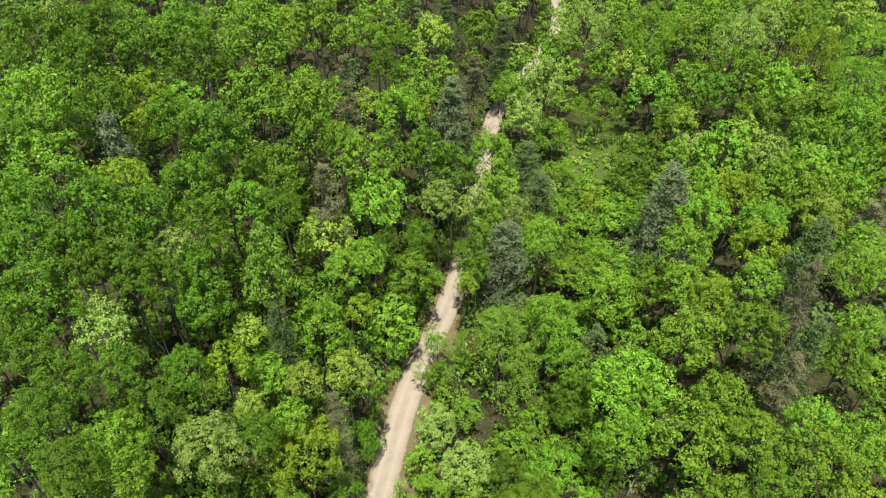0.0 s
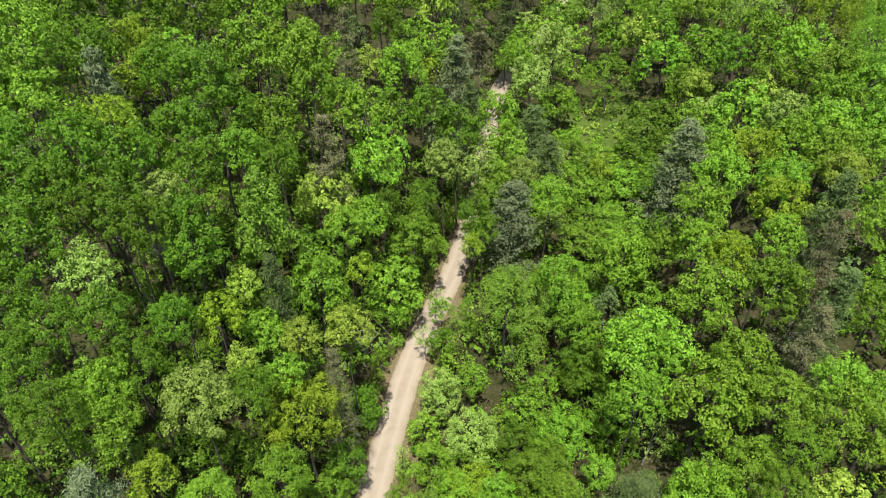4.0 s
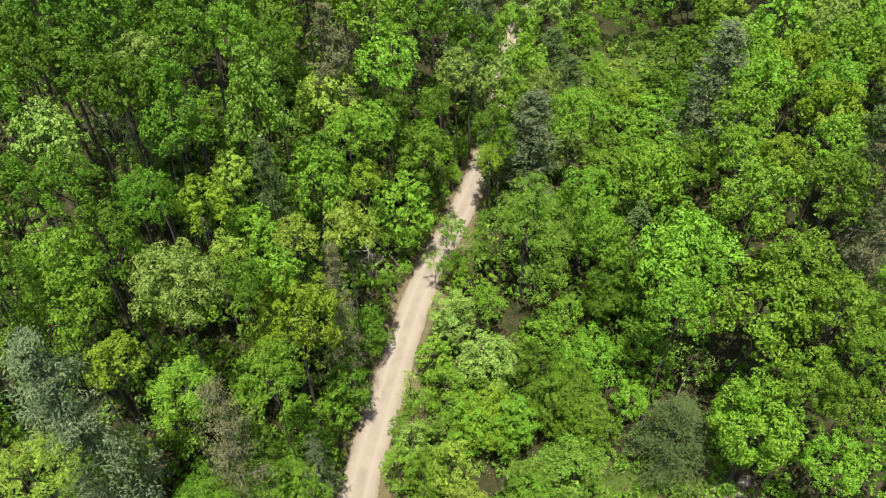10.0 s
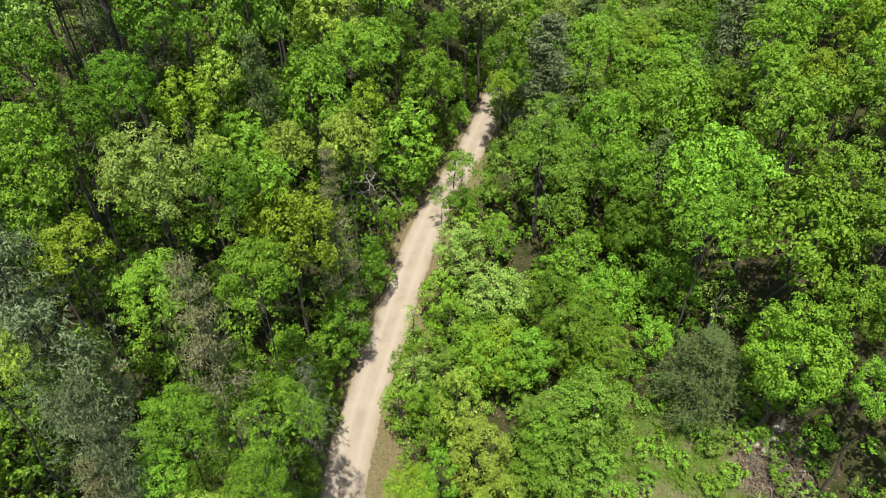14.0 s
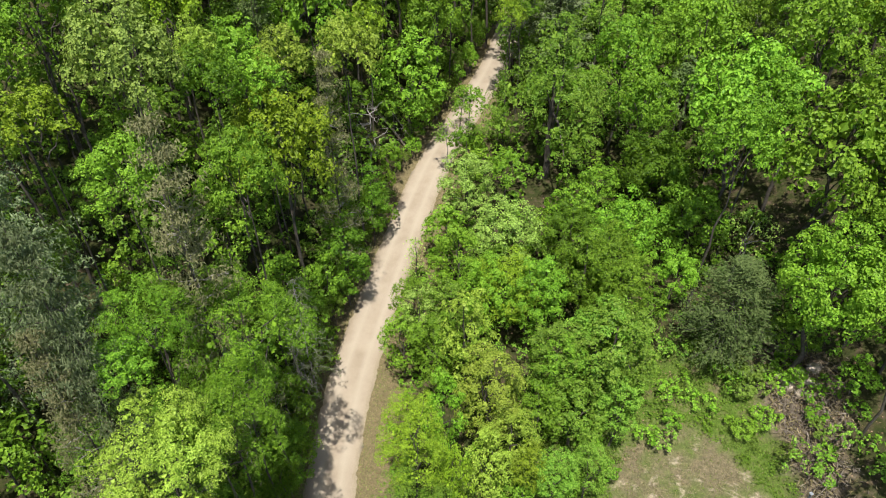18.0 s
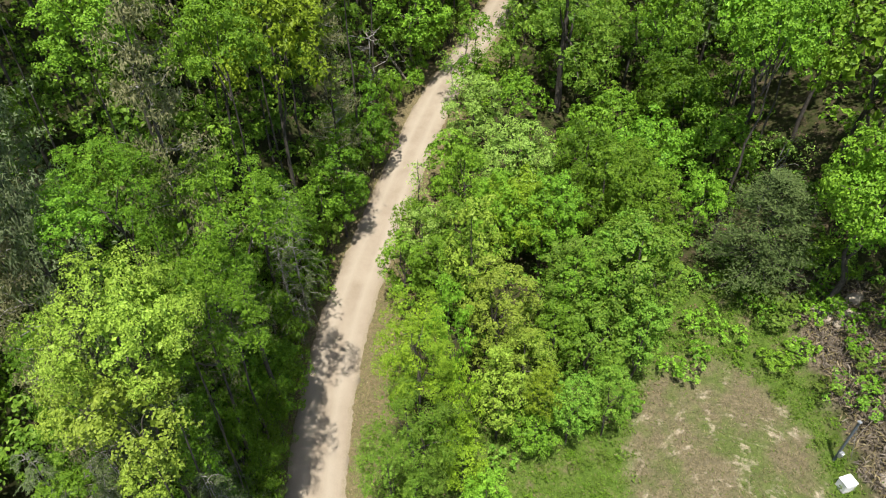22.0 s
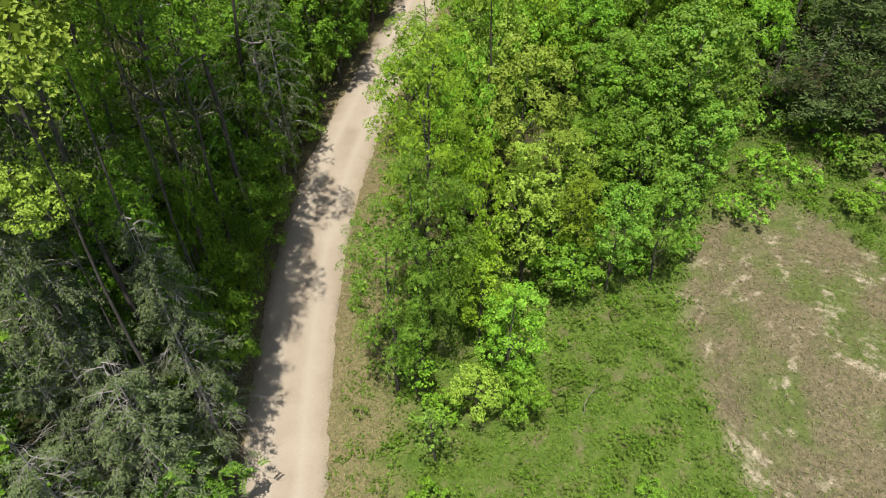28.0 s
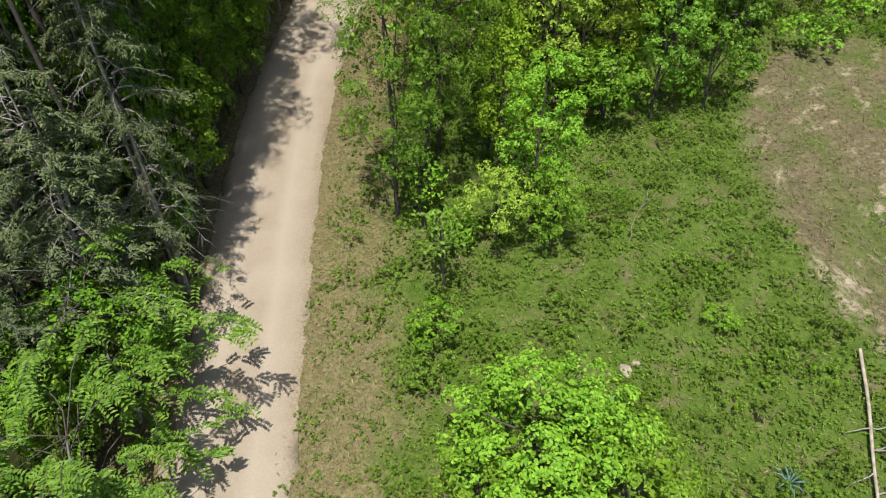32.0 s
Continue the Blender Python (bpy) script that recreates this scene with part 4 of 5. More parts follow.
tree("deep", -14.2, 10.5, 6.0, 2.1)
tree("bright", -16.2, 15.7, 10.0, 1.5)
tree("bright", -15.3, 7.2, 5.0, 1.0)
tree("bright", -0.4, 7.3, 5.2, 3.1)
tree("bright", 2.1, 6.7, 4.4, 2.2)
tree("bright", -2.2, 6.5, 4.0, 1.6)
tree("shrub", -3.8, 12.6, 2.0, 1.2)
tree("shrub", -4.2, 10.8, 1.5, 0.7)
tree("shrub", -3.4, 17.5, 2.2, 1.1)
tree("shrub", 6.9, 14.0, 0.8, 0.8)
tree("bright", 29.8, 39.3, 15.0, 4.4)
tree("shrub", 24.7, 37.5, 2.2, 1.9)
tree("shrub", 26.1, 34.3, 1.6, 1.5)
tree("bright", 29.4, 40.9, 5.0, 2.6)
tree("shrub", 29.2, 38.9, 2.0, 1.8)
tree("shrub", 30.0, 32.9, 1.2, 1.2)
tree("shrub", 33.5, 36.0, 3.0, 1.9)
tree("shrub", 29.8, 30.9, 1.0, 1.1)
tree("shrub", 27.1, 31.2, 1.0, 1.1)
tree("shrub", 21.5, 41.0, 1.5, 1.4)
tree("mid", -18.9, 20.0, 11.0, 2.4)
tree("deep", -22.1, 17.3, 11.0, 2.6)

# ---- the rest of the wood, thinner in detail with distance ----
pick = random.Random(11)


def clear_of_others(x, y, radius, closeness):
    """Whether a crown of that radius finds room among the planted ones; for arrays of places."""
    p = np.array(PLANTED)
    x, y = np.atleast_1d(np.asarray(x, float)), np.atleast_1d(np.asarray(y, float))
    far = (x[:, None] - p[:, 0]) ** 2 + (y[:, None] - p[:, 1]) ** 2
    return (far > (closeness * (radius + p[:, 2])) ** 2).all(1)


def glade(x, y):
    return np.hypot((x - 35) / 9, (y - 124) / 16) < 1


def wild(x, y):
    return ~open_land(x, y) & ~glade(x, y) & (np.abs(x - road_x(y)) > 3.2)


def joined_trees(name, label, rows, count, size, category):
    """Trees that nobody could count, as one sheet of crowns and trunks; each row is kind, x, y, height, radius and crown depth."""
    kinds = sorted({r[0] for r in rows})
    verts, faces, index, at = [], [], [], 0
    for kind, x, y, tall, wide, deep in rows:
        (v, f), _ = broad_crown(wide, tall - deep, tall, *count, size * wide / 4, "cone" if kind == "pine" else "round")
        for v, f, m in ((v, f, kinds.index(kind)), (*tube(bent((0, 0, -1), (0, 0, tall * 0.7), wander=0.03, steps=3), (0.03 + 0.008 * tall, 0.02 + 0.006 * tall, 0.05), 5), len(kinds))):
            verts.append(v + [x, y, float(ground_z(x, y))])
            faces.append(f + at)
            index.append(np.full(len(f), m))
            at += len(v)
    ob = new(name, mesh_of(name, np.concatenate(verts), np.concatenate(faces), [LEAF[k] for k in kinds] + [BARK], index=np.concatenate(index)))
    return tagged(ob, label, category, kind="stuff")


COMMON = ["mid"] * 5 + ["bright"] * 3 + ["deep"] * 4 + ["pale", "yellow", "olive", "pine"]
rows = []
for _ in range(9000):
    x, y = pick.uniform(-74, 82), pick.uniform(6, 122)
    beside = x - float(road_x(y))
    if abs(x - 3) > 34 + 0.40 * y or not wild(x, y) or len(rows) > 150 or (-9 < x < 31 and y < 48):
        continue
    low = 0 < beside < (22 if y < 100 else 32) and y < 130 or -9 < beside < 0
    radius = pick.uniform(2.2, 3.2) if low else pick.uniform(2.8, 4.2)
    if clear_of_others(x, y, radius, 0.76)[0]:
        PLANTED.append((x, y, radius))
        rows.append((pick.choice(COMMON), x, y, pick.uniform(7, 10) if low else pick.uniform(18, 24) if beside < 0 else pick.uniform(14, 18), radius, 2.3 * radius))
joined_trees("filling_trees", "mixed green trees that close the forest between larger ones", rows, (18, 8, 9), 0.42, "forest")

# young trees under the tall ones, on both sides of the road
rows = []
for most, area in ((190, (-34, -5, 8, 95)), (260, (5, 34, 42, 112))):
    for _ in range(3000):
        y = pick.uniform(area[2], area[3])
        x = float(road_x(y)) + pick.uniform(area[0], area[1])
        if len(rows) < most and wild(x, y) and all(math.hypot(x - a, y - b) > 1.7 + 0.1 * c for a, b, c in PLANTED):
            tall = pick.uniform(6, 14) if area[0] < 0 and y < 50 else pick.uniform(4, 9) if area[0] < 0 else pick.uniform(4, 8)
            PLANTED.append((x, y, 2.2))
            rows.append((pick.choice(["mid", "deep", "deep", "bright", "cone"]), x, y, tall, pick.uniform(2.0, 2.9), 0.85 * tall))
joined_trees("young_trees", "young leafy trees growing under the taller forest trees", rows, (13, 7, 8), 0.46, "forest")

# bushes that close the wood towards the road
for side in (-1, 1):
    y = 3.0
    while y < 100:
        y += pick.uniform(1.5, 2.6)
        if side > 0 and y < 46:
            continue
        x = float(road_x(y)) + side * (pick.uniform(3.1, 4.4) if side < 0 else pick.uniform(3.7, 5.2))
        tall = pick.uniform(2.2, 5.5) if side < 0 else pick.uniform(1.3, 3.2)
        tree("shrub", x, y, tall, pick.uniform(1.1, 1.8) if side < 0 else pick.uniform(0.9, 1.5))


def far_woods(name, label, spots, count, size):
    """Trees beyond the walked part, as one sheet of crowns and trunks."""
    kinds = ["mid", "bright", "deep", "pale", "yellow", "pine"]
    verts, faces, index, at = [], [], [], 0
    for x, y in spots:
        kind = pick.choice(kinds[:3] * 3 + kinds[3:])
        beside = x - float(road_x(y))
        tall, wide = (pick.uniform(18, 29) if beside < 0 else pick.uniform(6, 9) if beside < 30 and y < 128 else pick.uniform(12, 20)), pick.uniform(2.8, 5.2)
        (v, f), _ = broad_crown(wide, tall - 2.1 * wide, tall, *count, size, "cone" if kind == "pine" else "round")
        for v, f, m in ((v, f, kinds.index(kind)), (*tube(bent((0, 0, -1), (0, 0, tall * 0.7), wander=0.03, steps=3), (0.25, 0.18, 0.1), 5), 6)):
            verts.append(v + [x, y, float(ground_z(x, y))])
            faces.append(f + at)
            index.append(np.full(len(f), m))
            at += len(v)
    ob = new(name, mesh_of(name, np.concatenate(verts), np.concatenate(faces), [LEAF[k] for k in kinds] + [BARK], index=np.concatenate(index)))
    return tagged(ob, label, "forest", kind="stuff")


def scattered(area, gap, keep):
    """Places on a loose grid, kept by chance; keep gives the chance for arrays of places."""
    x0, x1, y0, y1 = area
    x, y = np.meshgrid(np.arange(x0, x1, gap), np.arange(y0, y1, gap))
    x, y = x.ravel() + rng.uniform(0.1, 0.9, x.size) * gap, y.ravel() + rng.uniform(0.1, 0.9, y.size) * gap
    kept = rng.uniform(0, 1, x.size) < keep(x, y)
    return [(float(a), float(b)) for a, b in zip(x[kept], y[kept])]


def spare(x, y):
    valley = (x > -20) & (x < 31) & (y > 4) & (y < 48) | (x > -15) & (x < 31) & (y <= 4)
    return wild(x, y) & ~valley & clear_of_others(x, y, 4.0, 0.52)


def edge(x, y):
    return np.abs(x) < 30 + 0.66 * y


far_woods("far_woods", "mixed green forest covering the far slope", scattered((-140, 160, 85, 262), 6.6, lambda x, y: spare(x, y) & (np.abs(x) < 55 + 0.42 * y)), (14, 6, 6), 0.62)
far_woods("side_woods", "mixed green forest at the sides of the valley", scattered((-90, 95, 4, 85), 7.4, lambda x, y: spare(x, y) & edge(x, y)), (12, 8, 8), 0.6)
far_woods("outer_woods", "mixed green forest beyond the valley", scattered((-130, 140, -50, 85), 8.4, lambda x, y: spare(x, y) & ~(edge(x, y) & (y > 4)) & ~((x > -36) & (x < 46) & (y > -14))), (6, 3, 4), 1.5)

# ---- undergrowth, weeds and dead leaves ----
def low_growth(name, label, spots, count, size, height, wide, kinds, category):
    """Uncounted low bushes or herbs as one sheet of leaves."""
    verts, faces, index, at = [], [], [], 0
    for x, y in spots:
        (v, f), _ = broad_crown(pick.uniform(0.7, 1.25) * wide, 0.02, pick.uniform(0.5, 1.3) * height, *count, size, core=0, lobe=0.45)
        verts.append(v + [x, y, float(ground_z(x, y))])
        faces.append(f + at)
        index.append(np.full(len(f), pick.randrange(len(kinds))))
        at += len(v)
    ob = new(name, mesh_of(name, np.concatenate(verts), np.concatenate(faces), [LEAF[k] for k in kinds], index=np.concatenate(index)))
    return tagged(ob, label, category, kind="stuff")


def in_turf(x, y):
    turf, verge, dry, clay = zones(x, y)
    return turf * (1 - dry) * (1 - clay) * (1 - 0.7 * verge)


def thicket(x, y):
    return wild(x, y) & (np.abs(x - 3) < 42 + 0.36 * y) & (np.abs(x - road_x(y)) > 4.8)


low_growth("undergrowth", "low green saplings and bushes covering the forest floor", scattered((-80, 88, 50, 130), 3.9, thicket), (6, 4, 4), 0.48, 3.0, 1.7, ["mid", "bright", "deep", "cone"], "undergrowth")
low_growth("low_bushes", "low leafy bushes under the trees near the clearing", scattered((-55, 56, 4, 50), 3.2, lambda x, y: thicket(x, y) & ~((x > -9) & (x < 3) & (y < 24))), (8, 5, 6), 0.24, 2.2, 1.4, ["mid", "bright", "deep", "cone"], "undergrowth")
low_growth("roadside_bushes", "green bushes lining the far end of the road", scattered((0, 48, 98, 222), 2.3, lambda x, y: (np.abs(x - road_x(y)) > 2.9) & (np.abs(x - road_x(y)) < 6.2)), (7, 4, 5), 0.45, 2.6, 1.5, ["mid", "bright", "weed"], "bushes")
low_growth("glade_bushes", "bright green low bushes in the small glade", scattered((24, 46, 104, 142), 3.4, glade), (8, 4, 5), 0.40, 1.2, 1.5, ["weed", "yellow", "bright"], "bushes")
def patches(x, y):
    """Uneven share of growth in the clearing, with bare and rank spots."""
    return np.clip(0.5 + 0.55 * wave(x, y, 4.2, 0.8) + 0.4 * wave(x, y, 1.7, 2.9), 0, 1)


low_growth("weeds", "tangled green weeds covering the clearing", scattered((-9, 28, 0, 42), 0.33, lambda x, y: in_turf(x, y) * patches(x, y)), (3, 3, 6), 0.085, 0.13, 0.30, ["weed", "weed", "cone"], "weeds")
low_growth("tall_weeds", "darker knee-high herbs growing in drifts in the clearing", scattered((-8, 28, 0, 42), 0.42, lambda x, y: in_turf(x, y) * np.clip(2.2 * wave(x, y, 6.3, 4.4) - 0.7, 0, 0.85)), (4, 4, 7), 0.09, 0.5, 0.34, ["deep", "weed", "cone"], "weeds")
low_growth("brambles", "mounds of bramble and tall herbs in the clearing", scattered((-9, 28, 0, 42), 0.95, lambda x, y: in_turf(x, y) * np.clip(0.15 + 0.9 * wave(x, y, 5.5, 2.6), 0, 1)), (6, 5, 7), 0.10, 0.6, 0.55, ["weed", "weed", "mid"], "brambles")


def blades(name, label, count, area, keep, size, kinds, lie, category):
    """Blades, stalks or leaves lying loose on the ground."""
    x, y = rng.uniform(area[0], area[1], count * 12), rng.uniform(area[2], area[3], count * 12)
    kept = rng.uniform(0, 1, count * 12) < keep(x, y)
    p = np.column_stack([x[kept], y[kept]])[:count]
    count = len(p)
    s = rng.uniform(*size, count)
    stand = unit(rng.normal(size=(count, 3)) * [1, 1, 0.2] + [0, 0, lie])
    place = np.column_stack([p, ground_z(p[:, 0], p[:, 1])]) + stand * s[:, None] * 0.45 + [0, 0, 0.02]
    v, f = leaves(place, unit(rng.normal(size=(count, 3)) + [0, 0, 1.0]), s, wide=0.14 if lie else 0.7, along=stand)
    ob = new(name, mesh_of(name, v, f, [LEAF[k] for k in kinds], index=rng.integers(0, len(kinds), count)))
    return tagged(ob, label, category, kind="stuff")


def verge_share(x, y):
    return zones(x, y)[1] * (np.abs(x - road_x(y)) > 2.25)


blades("dry_grass", "short dry yellow grass on the mown patch", 9000, (9, 28, 3, 35), lambda x, y: dry_patch(x, y) * 0.9, (0.12, 0.34), ["straw", "straw", "weed"], 0.5, "grass")
blades("verge_grass", "sparse dry and green grass beside the dirt road", 13000, (-16, 0, 2, 60), verge_share, (0.08, 0.24), ["straw", "weed", "weed", "weed"], 0.9, "grass")
blades("long_grass", "long green grass among the weeds", 42000, (-9, 28, 0, 42), lambda x, y: in_turf(x, y) * (0.35 + 0.65 * (1 - patches(x, y))), (0.10, 0.30), ["weed"] * 6 + ["straw"], 0.8, "grass")
blades("dead_leaves", "brown dead leaves on the bank and under the trees", 7000, (-10, 36, 22, 62), lambda x, y: 0.9 * ((x > 27.5) | wild(x, y)), (0.12, 0.24), ["litter"], 0.0, "leaves")
blades("dead_brush", "grey-brown dead brush and stalks on the bank", 6000, (27, 36, 14, 41), lambda x, y: 0.9 * zones(x, y)[3], (0.3, 0.9), ["brush", "brush", "straw"], 0.9, "brush")
blades("verge_leaves", "brown dead leaves along the road edge", 5000, (-16, 0, 2, 80), verge_share, (0.05, 0.12), ["litter"], 0.0, "leaves")


# ---- single things ----
def part(name, data, parent, label=""):
    ob = new(name, data)
    ob.parent = parent
    return tagged(ob, label)


def bevelled_box(size, at, material, bevel=0.03):
    bm = bmesh.new()
    bmesh.ops.create_cube(bm, size=1.0, matrix=Matrix.Translation(at) @ Matrix.Diagonal((*size, 1)))
    bmesh.ops.bevel(bm, geom=bm.edges[:], offset=bevel, segments=2, affect="EDGES")
    me = bpy.data.meshes.new("box")
    bm.to_mesh(me)
    bm.free()
    me.materials.append(material)
    return me


def plain_material(name, colour, rough, metal=0.0, wear=0.25):
    m, nt, bsdf = nodes_of(name)
    dirt = ramp(nt, noise_of(nt, 4, 6), [(0.35, tuple(c * (1 - wear) for c in colour)), (0.65, colour)])
    nt.links.new(dirt, bsdf.inputs["Base Color"])
    bsdf.inputs["Roughness"].default_value, bsdf.inputs["Metallic"].default_value = rough, metal
    return m


WHITE_PAINT = plain_material("white_painted_metal", (0.80, 0.80, 0.80), 0.5, wear=0.12)
GREY_METAL = plain_material("galvanised_metal", (0.45, 0.47, 0.50), 0.45, 0.7)
DARK_METAL = plain_material("dark_painted_pole", (0.10, 0.12, 0.14), 0.6)


def ground_at(x, y, turn=0.0, lift=0.0):
    return pose(x, y, float(ground_z(x, y)) + lift, 0, 0, turn)


def utility_box():
    box = tagged(new("utility_box"), "white painted metal utility box in the weeds beside the clearing", "utility box")
    box.matrix_basis = ground_at(25.6, 23.5, 18) @ Matrix.Scale(0.70, 4)
    part("plinth", bevelled_box((1.42, 1.17, 0.22), (0, 0, 0.06), plain_material("concrete_plinth", (0.42, 0.41, 0.38), 0.9)), box)
    part("body", bevelled_box((1.35, 1.1, 1.05), (0, 0, 0.68), WHITE_PAINT, 0.04), box)
    part("lid", bevelled_box((1.42, 1.18, 0.09), (0, 0, 1.24), WHITE_PAINT, 0.03), box)
    for x in (-0.32, 0.32):
        door = part("door", bevelled_box((0.58, 0.03, 0.82), (x, -0.562, 0.68), WHITE_PAINT, 0.01), box)
        part("door_handle", bevelled_box((0.03, 0.04, 0.16), (x * 0.35, -0.592, 0.7), GREY_METAL, 0.008), door)


def service_pole():
    pole = tagged(new("service_pole"), "dark service pole with grey meter box and stay wire", "utility pole")
    pole.matrix_basis = ground_at(25.56, 25.46, 25)
    part("shaft", mesh_of("shaft", *tube([(0, 0, -0.5), (0, 0, 2), (0, 0, 4.7)], (0.10, 0.095, 0.085), 10), DARK_METAL, True), pole)
    part("meter_box", bevelled_box((0.34, 0.2, 0.5), (0, -0.18, 1.0), GREY_METAL, 0.02), pole, "grey metal meter box")
    part("meter_cover", bevelled_box((0.2, 0.08, 0.2), (0, -0.31, 1.14), WHITE_PAINT, 0.02), pole, "white round-edged meter cover")
    part("conduit", mesh_of("conduit", *tube([(0.13, -0.02, -0.1), (0.13, -0.02, 2.0), (0.13, -0.02, 4.5)], (0.03, 0.03, 0.03), 6), GREY_METAL, True), pole)
    part("cap", bevelled_box((0.26, 0.26, 0.12), (0, 0, 4.72), GREY_METAL, 0.03), pole, "pale metal cap")
    part("stay_wire", mesh_of("stay_wire", *tube([(0, 0, 4.4), (0.5, -0.25, 2.4), (1.1, -0.5, 0.05)], (0.018, 0.018, 0.018), 5), GREY_METAL, True), pole)


def fallen_log(label, a, b, thick, lift, twigs):
    """A dead trunk that lies between two places of the plan, one end lifted."""
    log = tagged(new("fallen_log"), label, "log", "fallen logs")
    a, b = np.array(a), np.array(b)
    u = np.linspace(0, 1, 12)[:, None]
    line = a + (b - a) * u
    path = np.column_stack([line[:, 0] + 0.12 * np.sin(4 * u[:, 0]), line[:, 1], ground_z(line[:, 0], line[:, 1]) + thick * 2.2 + lift * (1 - u[:, 0])])
    part("trunk", mesh_of("trunk", *tube(path, np.linspace(thick, thick * 0.68, 12), 9), PALE_LOG, True), log)
    for k in range(twigs):
        s = path[4 + k % 7]
        e = s + np.array([pick.choice((-1, 1)) * pick.uniform(0.5, 1.3), pick.uniform(-0.7, 0.3), pick.uniform(-0.1, 0.35)])
        part("twig", mesh_of("twig", *tube(bent(s, e, 0.05, 0.2, 5), np.linspace(0.03, 0.008, 5), 5), GREY_WOOD, True), log)


def spiky_plant(x, y):
    """A rosette of long blue-green leaves."""
    plant = tagged(new("spiky_plant"), "blue-green spiky rosette plant among the weeds", "plant")
    plant.matrix_basis = ground_at(x, y)
    for k in range(16):
        a, r = k * 2.4, 0.25 + 0.03 * k
        path = [(0, 0, 0.02), (math.cos(a) * r * 0.6, math.sin(a) * r * 0.6, 0.45 - 0.012 * k), (math.cos(a) * r, math.sin(a) * r, 0.6 - 0.03 * k)]
        part("leaf", mesh_of("leaf", *tube(path, (0.012, 0.028, 0.004), 4), BLUE_LEAF, True), plant)


def sapling(x, y, height, leafy, kind, count=90, crown=0.9):
    """A thin young tree with a bare stem and a loose tuft of leaves from leafy upwards."""
    thing = tagged(new("sapling"), "thin young tree with bare stem and loose tuft of leaves", "sapling", "saplings")
    thing.matrix_basis = ground_at(x, y)
    stem = bent((0, 0, -0.2), (pick.uniform(-0.3, 0.3), pick.uniform(-0.2, 0.2), height * 0.95), wander=0.04, steps=7)
    part("stem", mesh_of("stem", *tube(stem, np.linspace(0.012 * height + 0.02, 0.012, 7), 6), GREY_WOOD if leafy > height * 0.7 else BARK, True), thing)
    places = []
    for k in range(14):
        h = pick.uniform(leafy, height)
        s = np.array([np.interp(h / height, np.linspace(0, 1, 7), stem[:, i]) for i in range(3)])
        a, r = pick.uniform(0, 6.3), crown * pick.uniform(0.5, 1.0)
        e = s + np.array([math.cos(a) * r, math.sin(a) * r, pick.uniform(0.1, 0.5)])
        part("twig", mesh_of("twig", *tube(bent(s, e, 0.05, 0.15, 4), np.linspace(0.02, 0.006, 4), 4), BARK, True), thing)
        places.append(e + rng.normal(size=(count // 14, 3)) * [0.28, 0.28, 0.14])
    places = np.concatenate(places)
    v, f = leaves(places, unit(rng.normal(size=places.shape) * 0.5 + [0, 0, 1]), rng.uniform(0.14, 0.28, len(places)), wide=0.6)
    part("foliage", mesh_of("foliage", v, f, LEAF[kind]), thing)


def bare_stem(x, y, height, lean):
    thing = tagged(new("bare_stem"), "pale bare dead stem standing in the weeds", "dead stem", "dead stems")
    thing.matrix_basis = ground_at(x, y)
    part("stem", mesh_of("stem", *tube(bent((0, 0, -0.1), (lean, lean * 0.4, height), 0, 0.1, 7), np.linspace(0.03, 0.012, 7), 5), PALE_LOG, True), thing)
    part("twig", mesh_of("twig", *tube(bent((lean * 0.6, lean * 0.24, height * 0.6), (lean + 0.4, 0.2, height * 0.9), 0, 0.1, 4), np.linspace(0.014, 0.006, 4), 4), PALE_LOG, True), thing)


ROCK = surface_material("pale_sandstone", [(0.3, (0.24, 0.20, 0.15)), (0.6, (0.34, 0.29, 0.225)), (0.8, (0.42, 0.37, 0.30))], 1.2, relief=0.7, depth=0.05)


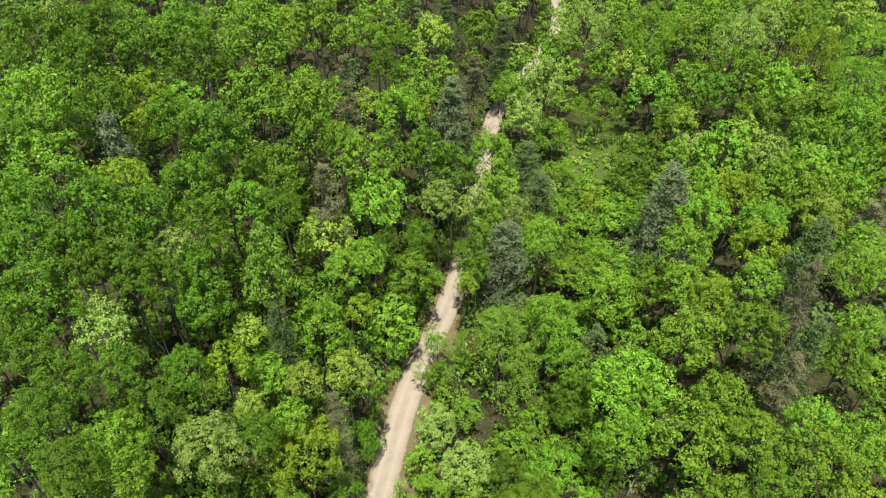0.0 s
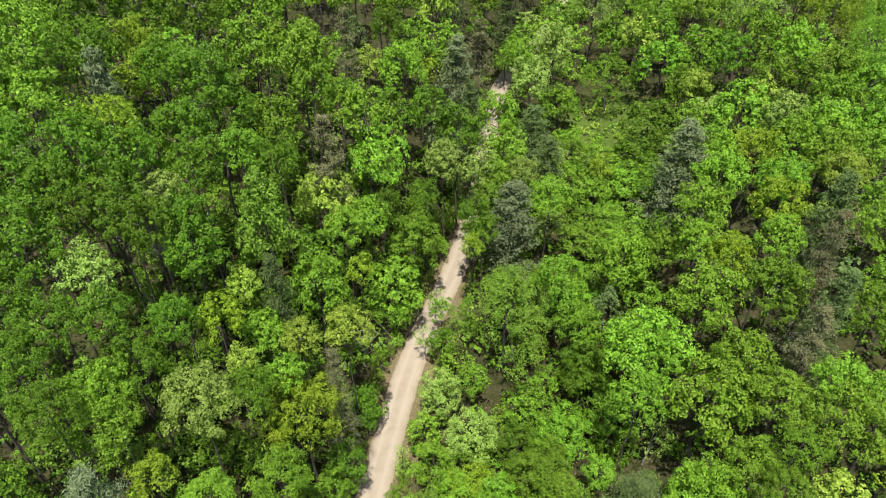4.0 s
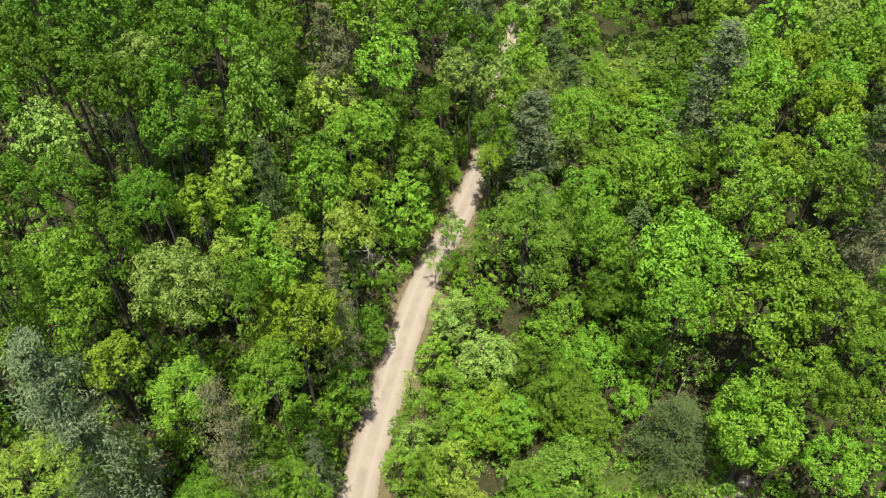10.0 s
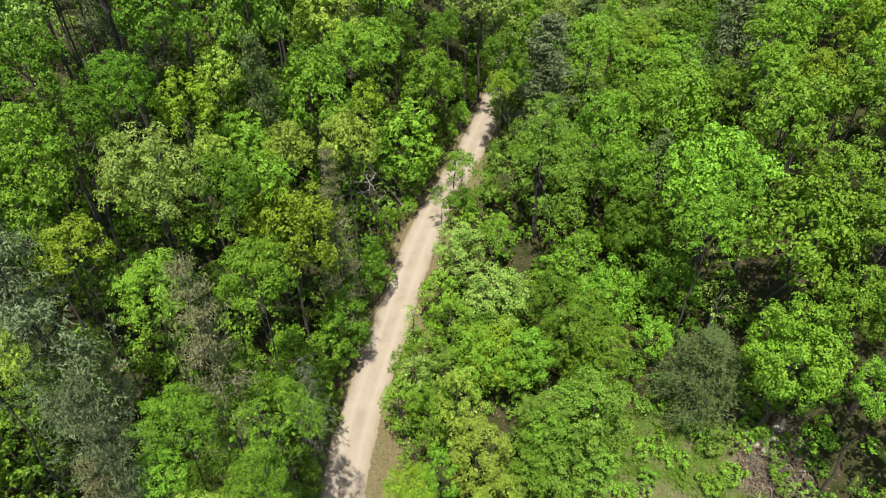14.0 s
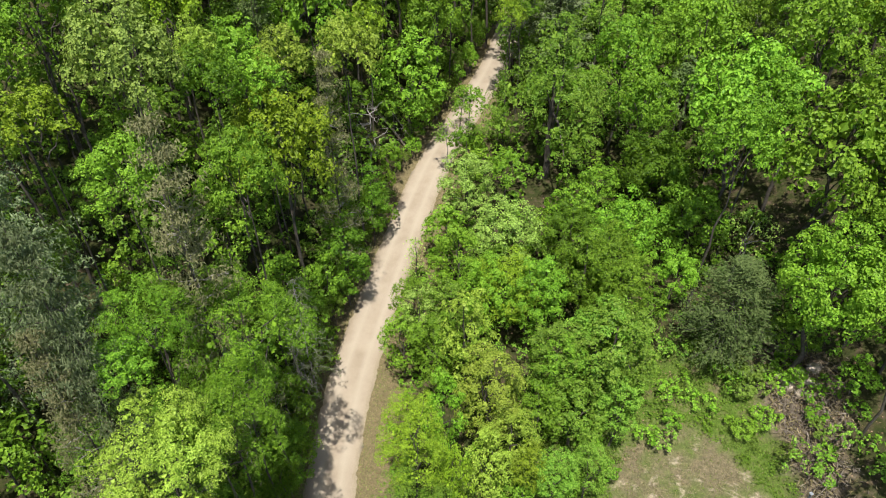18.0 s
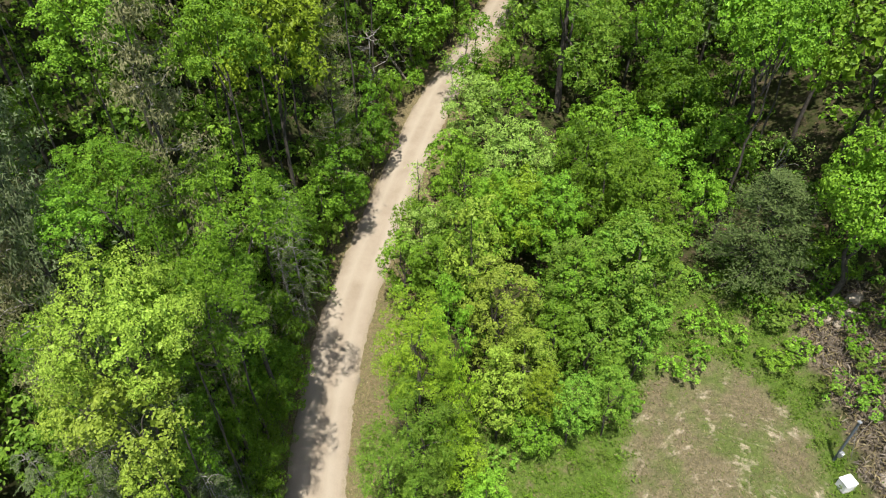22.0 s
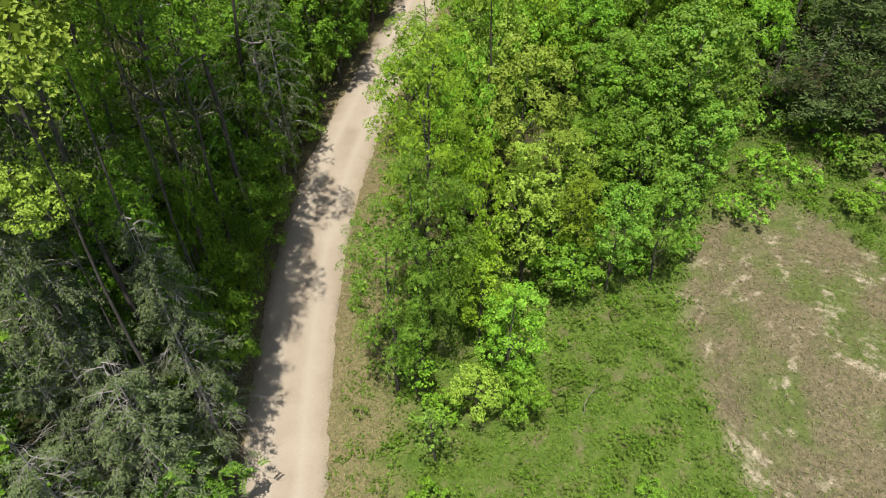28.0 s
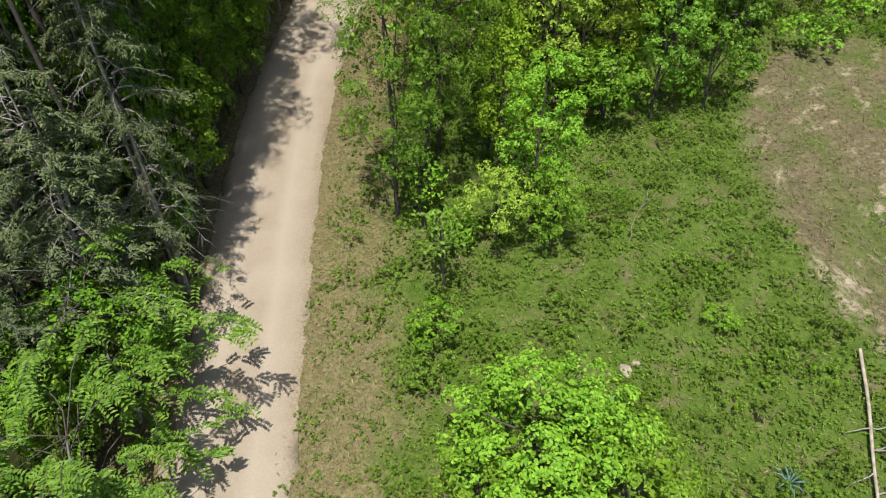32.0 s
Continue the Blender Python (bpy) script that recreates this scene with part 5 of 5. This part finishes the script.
def rock(x, y, size, flat):
    bm = bmesh.new()
    bmesh.ops.create_icosphere(bm, subdivisions=3, radius=1.0)
    shift = Vector((x * 3.1, y * 1.7, size))
    for v in bm.verts:
        v.co *= 1 + 0.45 * noise.noise(v.co * 1.1 + shift) + 0.16 * noise.noise(v.co * 3.2 + shift)
        v.co.x, v.co.y, v.co.z = v.co.x * size, v.co.y * size * 0.75, v.co.z * size * flat
    me = bpy.data.meshes.new("rock")
    bm.to_mesh(me)
    bm.free()
    me.materials.append(ROCK)
    ob = new("rock", me)
    ob.matrix_basis = ground_at(x, y, x * 40 % 360, size * flat * 0.1)
    tagged(ob, "pale sandstone rock half buried in the clay bank", "rock", "rocks of the bank")


BLUE_LEAF = plain_material("blue_green_leaf", (0.13, 0.24, 0.22), 0.6)
utility_box()
service_pole()
fallen_log("bleached fallen tree trunk with broken twigs lying in weeds", (11.65, 12.95), (9.35, 4.6), 0.065, 0.1, 9)
fallen_log("grey fallen trunk leaning out of the wood towards the road", (-14.0, 71.5), (-8.3, 70.1), 0.17, 0.6, 7)
fallen_log("thin grey fallen trunk beside a larger one", (-12.5, 73.4), (-7.4, 71.4), 0.10, 0.5, 5)
spiky_plant(7.8, 8.1)
tree("dead", -15.0, 34.4, 10.5, 2.4)
tree("near", -13.9, 9.2, 6.2, 5.0)
tree("near", -13.4, 5.6, 5.8, 4.8)
sapling(-3.3, 66.4, 6.2, 4.6, "bright", 330, 1.4)
sapling(-6.1, 48.2, 7.5, 0.8, "pale", 620, 0.8)
sapling(-2.0, 74.0, 6.0, 2.6, "pale", 420, 1.3)
sapling(-3.6, 15.2, 4.2, 2.4, "weed", 200, 0.9)
sapling(-4.6, 18.5, 3.4, 1.6, "bright", 260, 0.9)
bare_stem(4.0, 18.0, 2.6, 0.35)
bare_stem(-6.3, 19.5, 2.2, -0.2)
bare_stem(27.9, 27.3, 2.8, 0.5)
for x, y, size, flat in ((29.0, 38.0, 0.9, 0.6), (30.2, 38.6, 1.1, 0.6), (30.9, 37.5, 0.7, 0.7), (28.6, 39.0, 0.6, 0.6), (31.6, 38.9, 0.8, 0.6), (29.6, 36.9, 0.5, 0.6), (3.05, 11.9, 0.30, 0.35), (3.5, 12.2, 0.2, 0.5), (28.9, 24.0, 0.8, 0.6), (29.6, 22.6, 0.6, 0.7)):
    rock(x, y, size, flat)
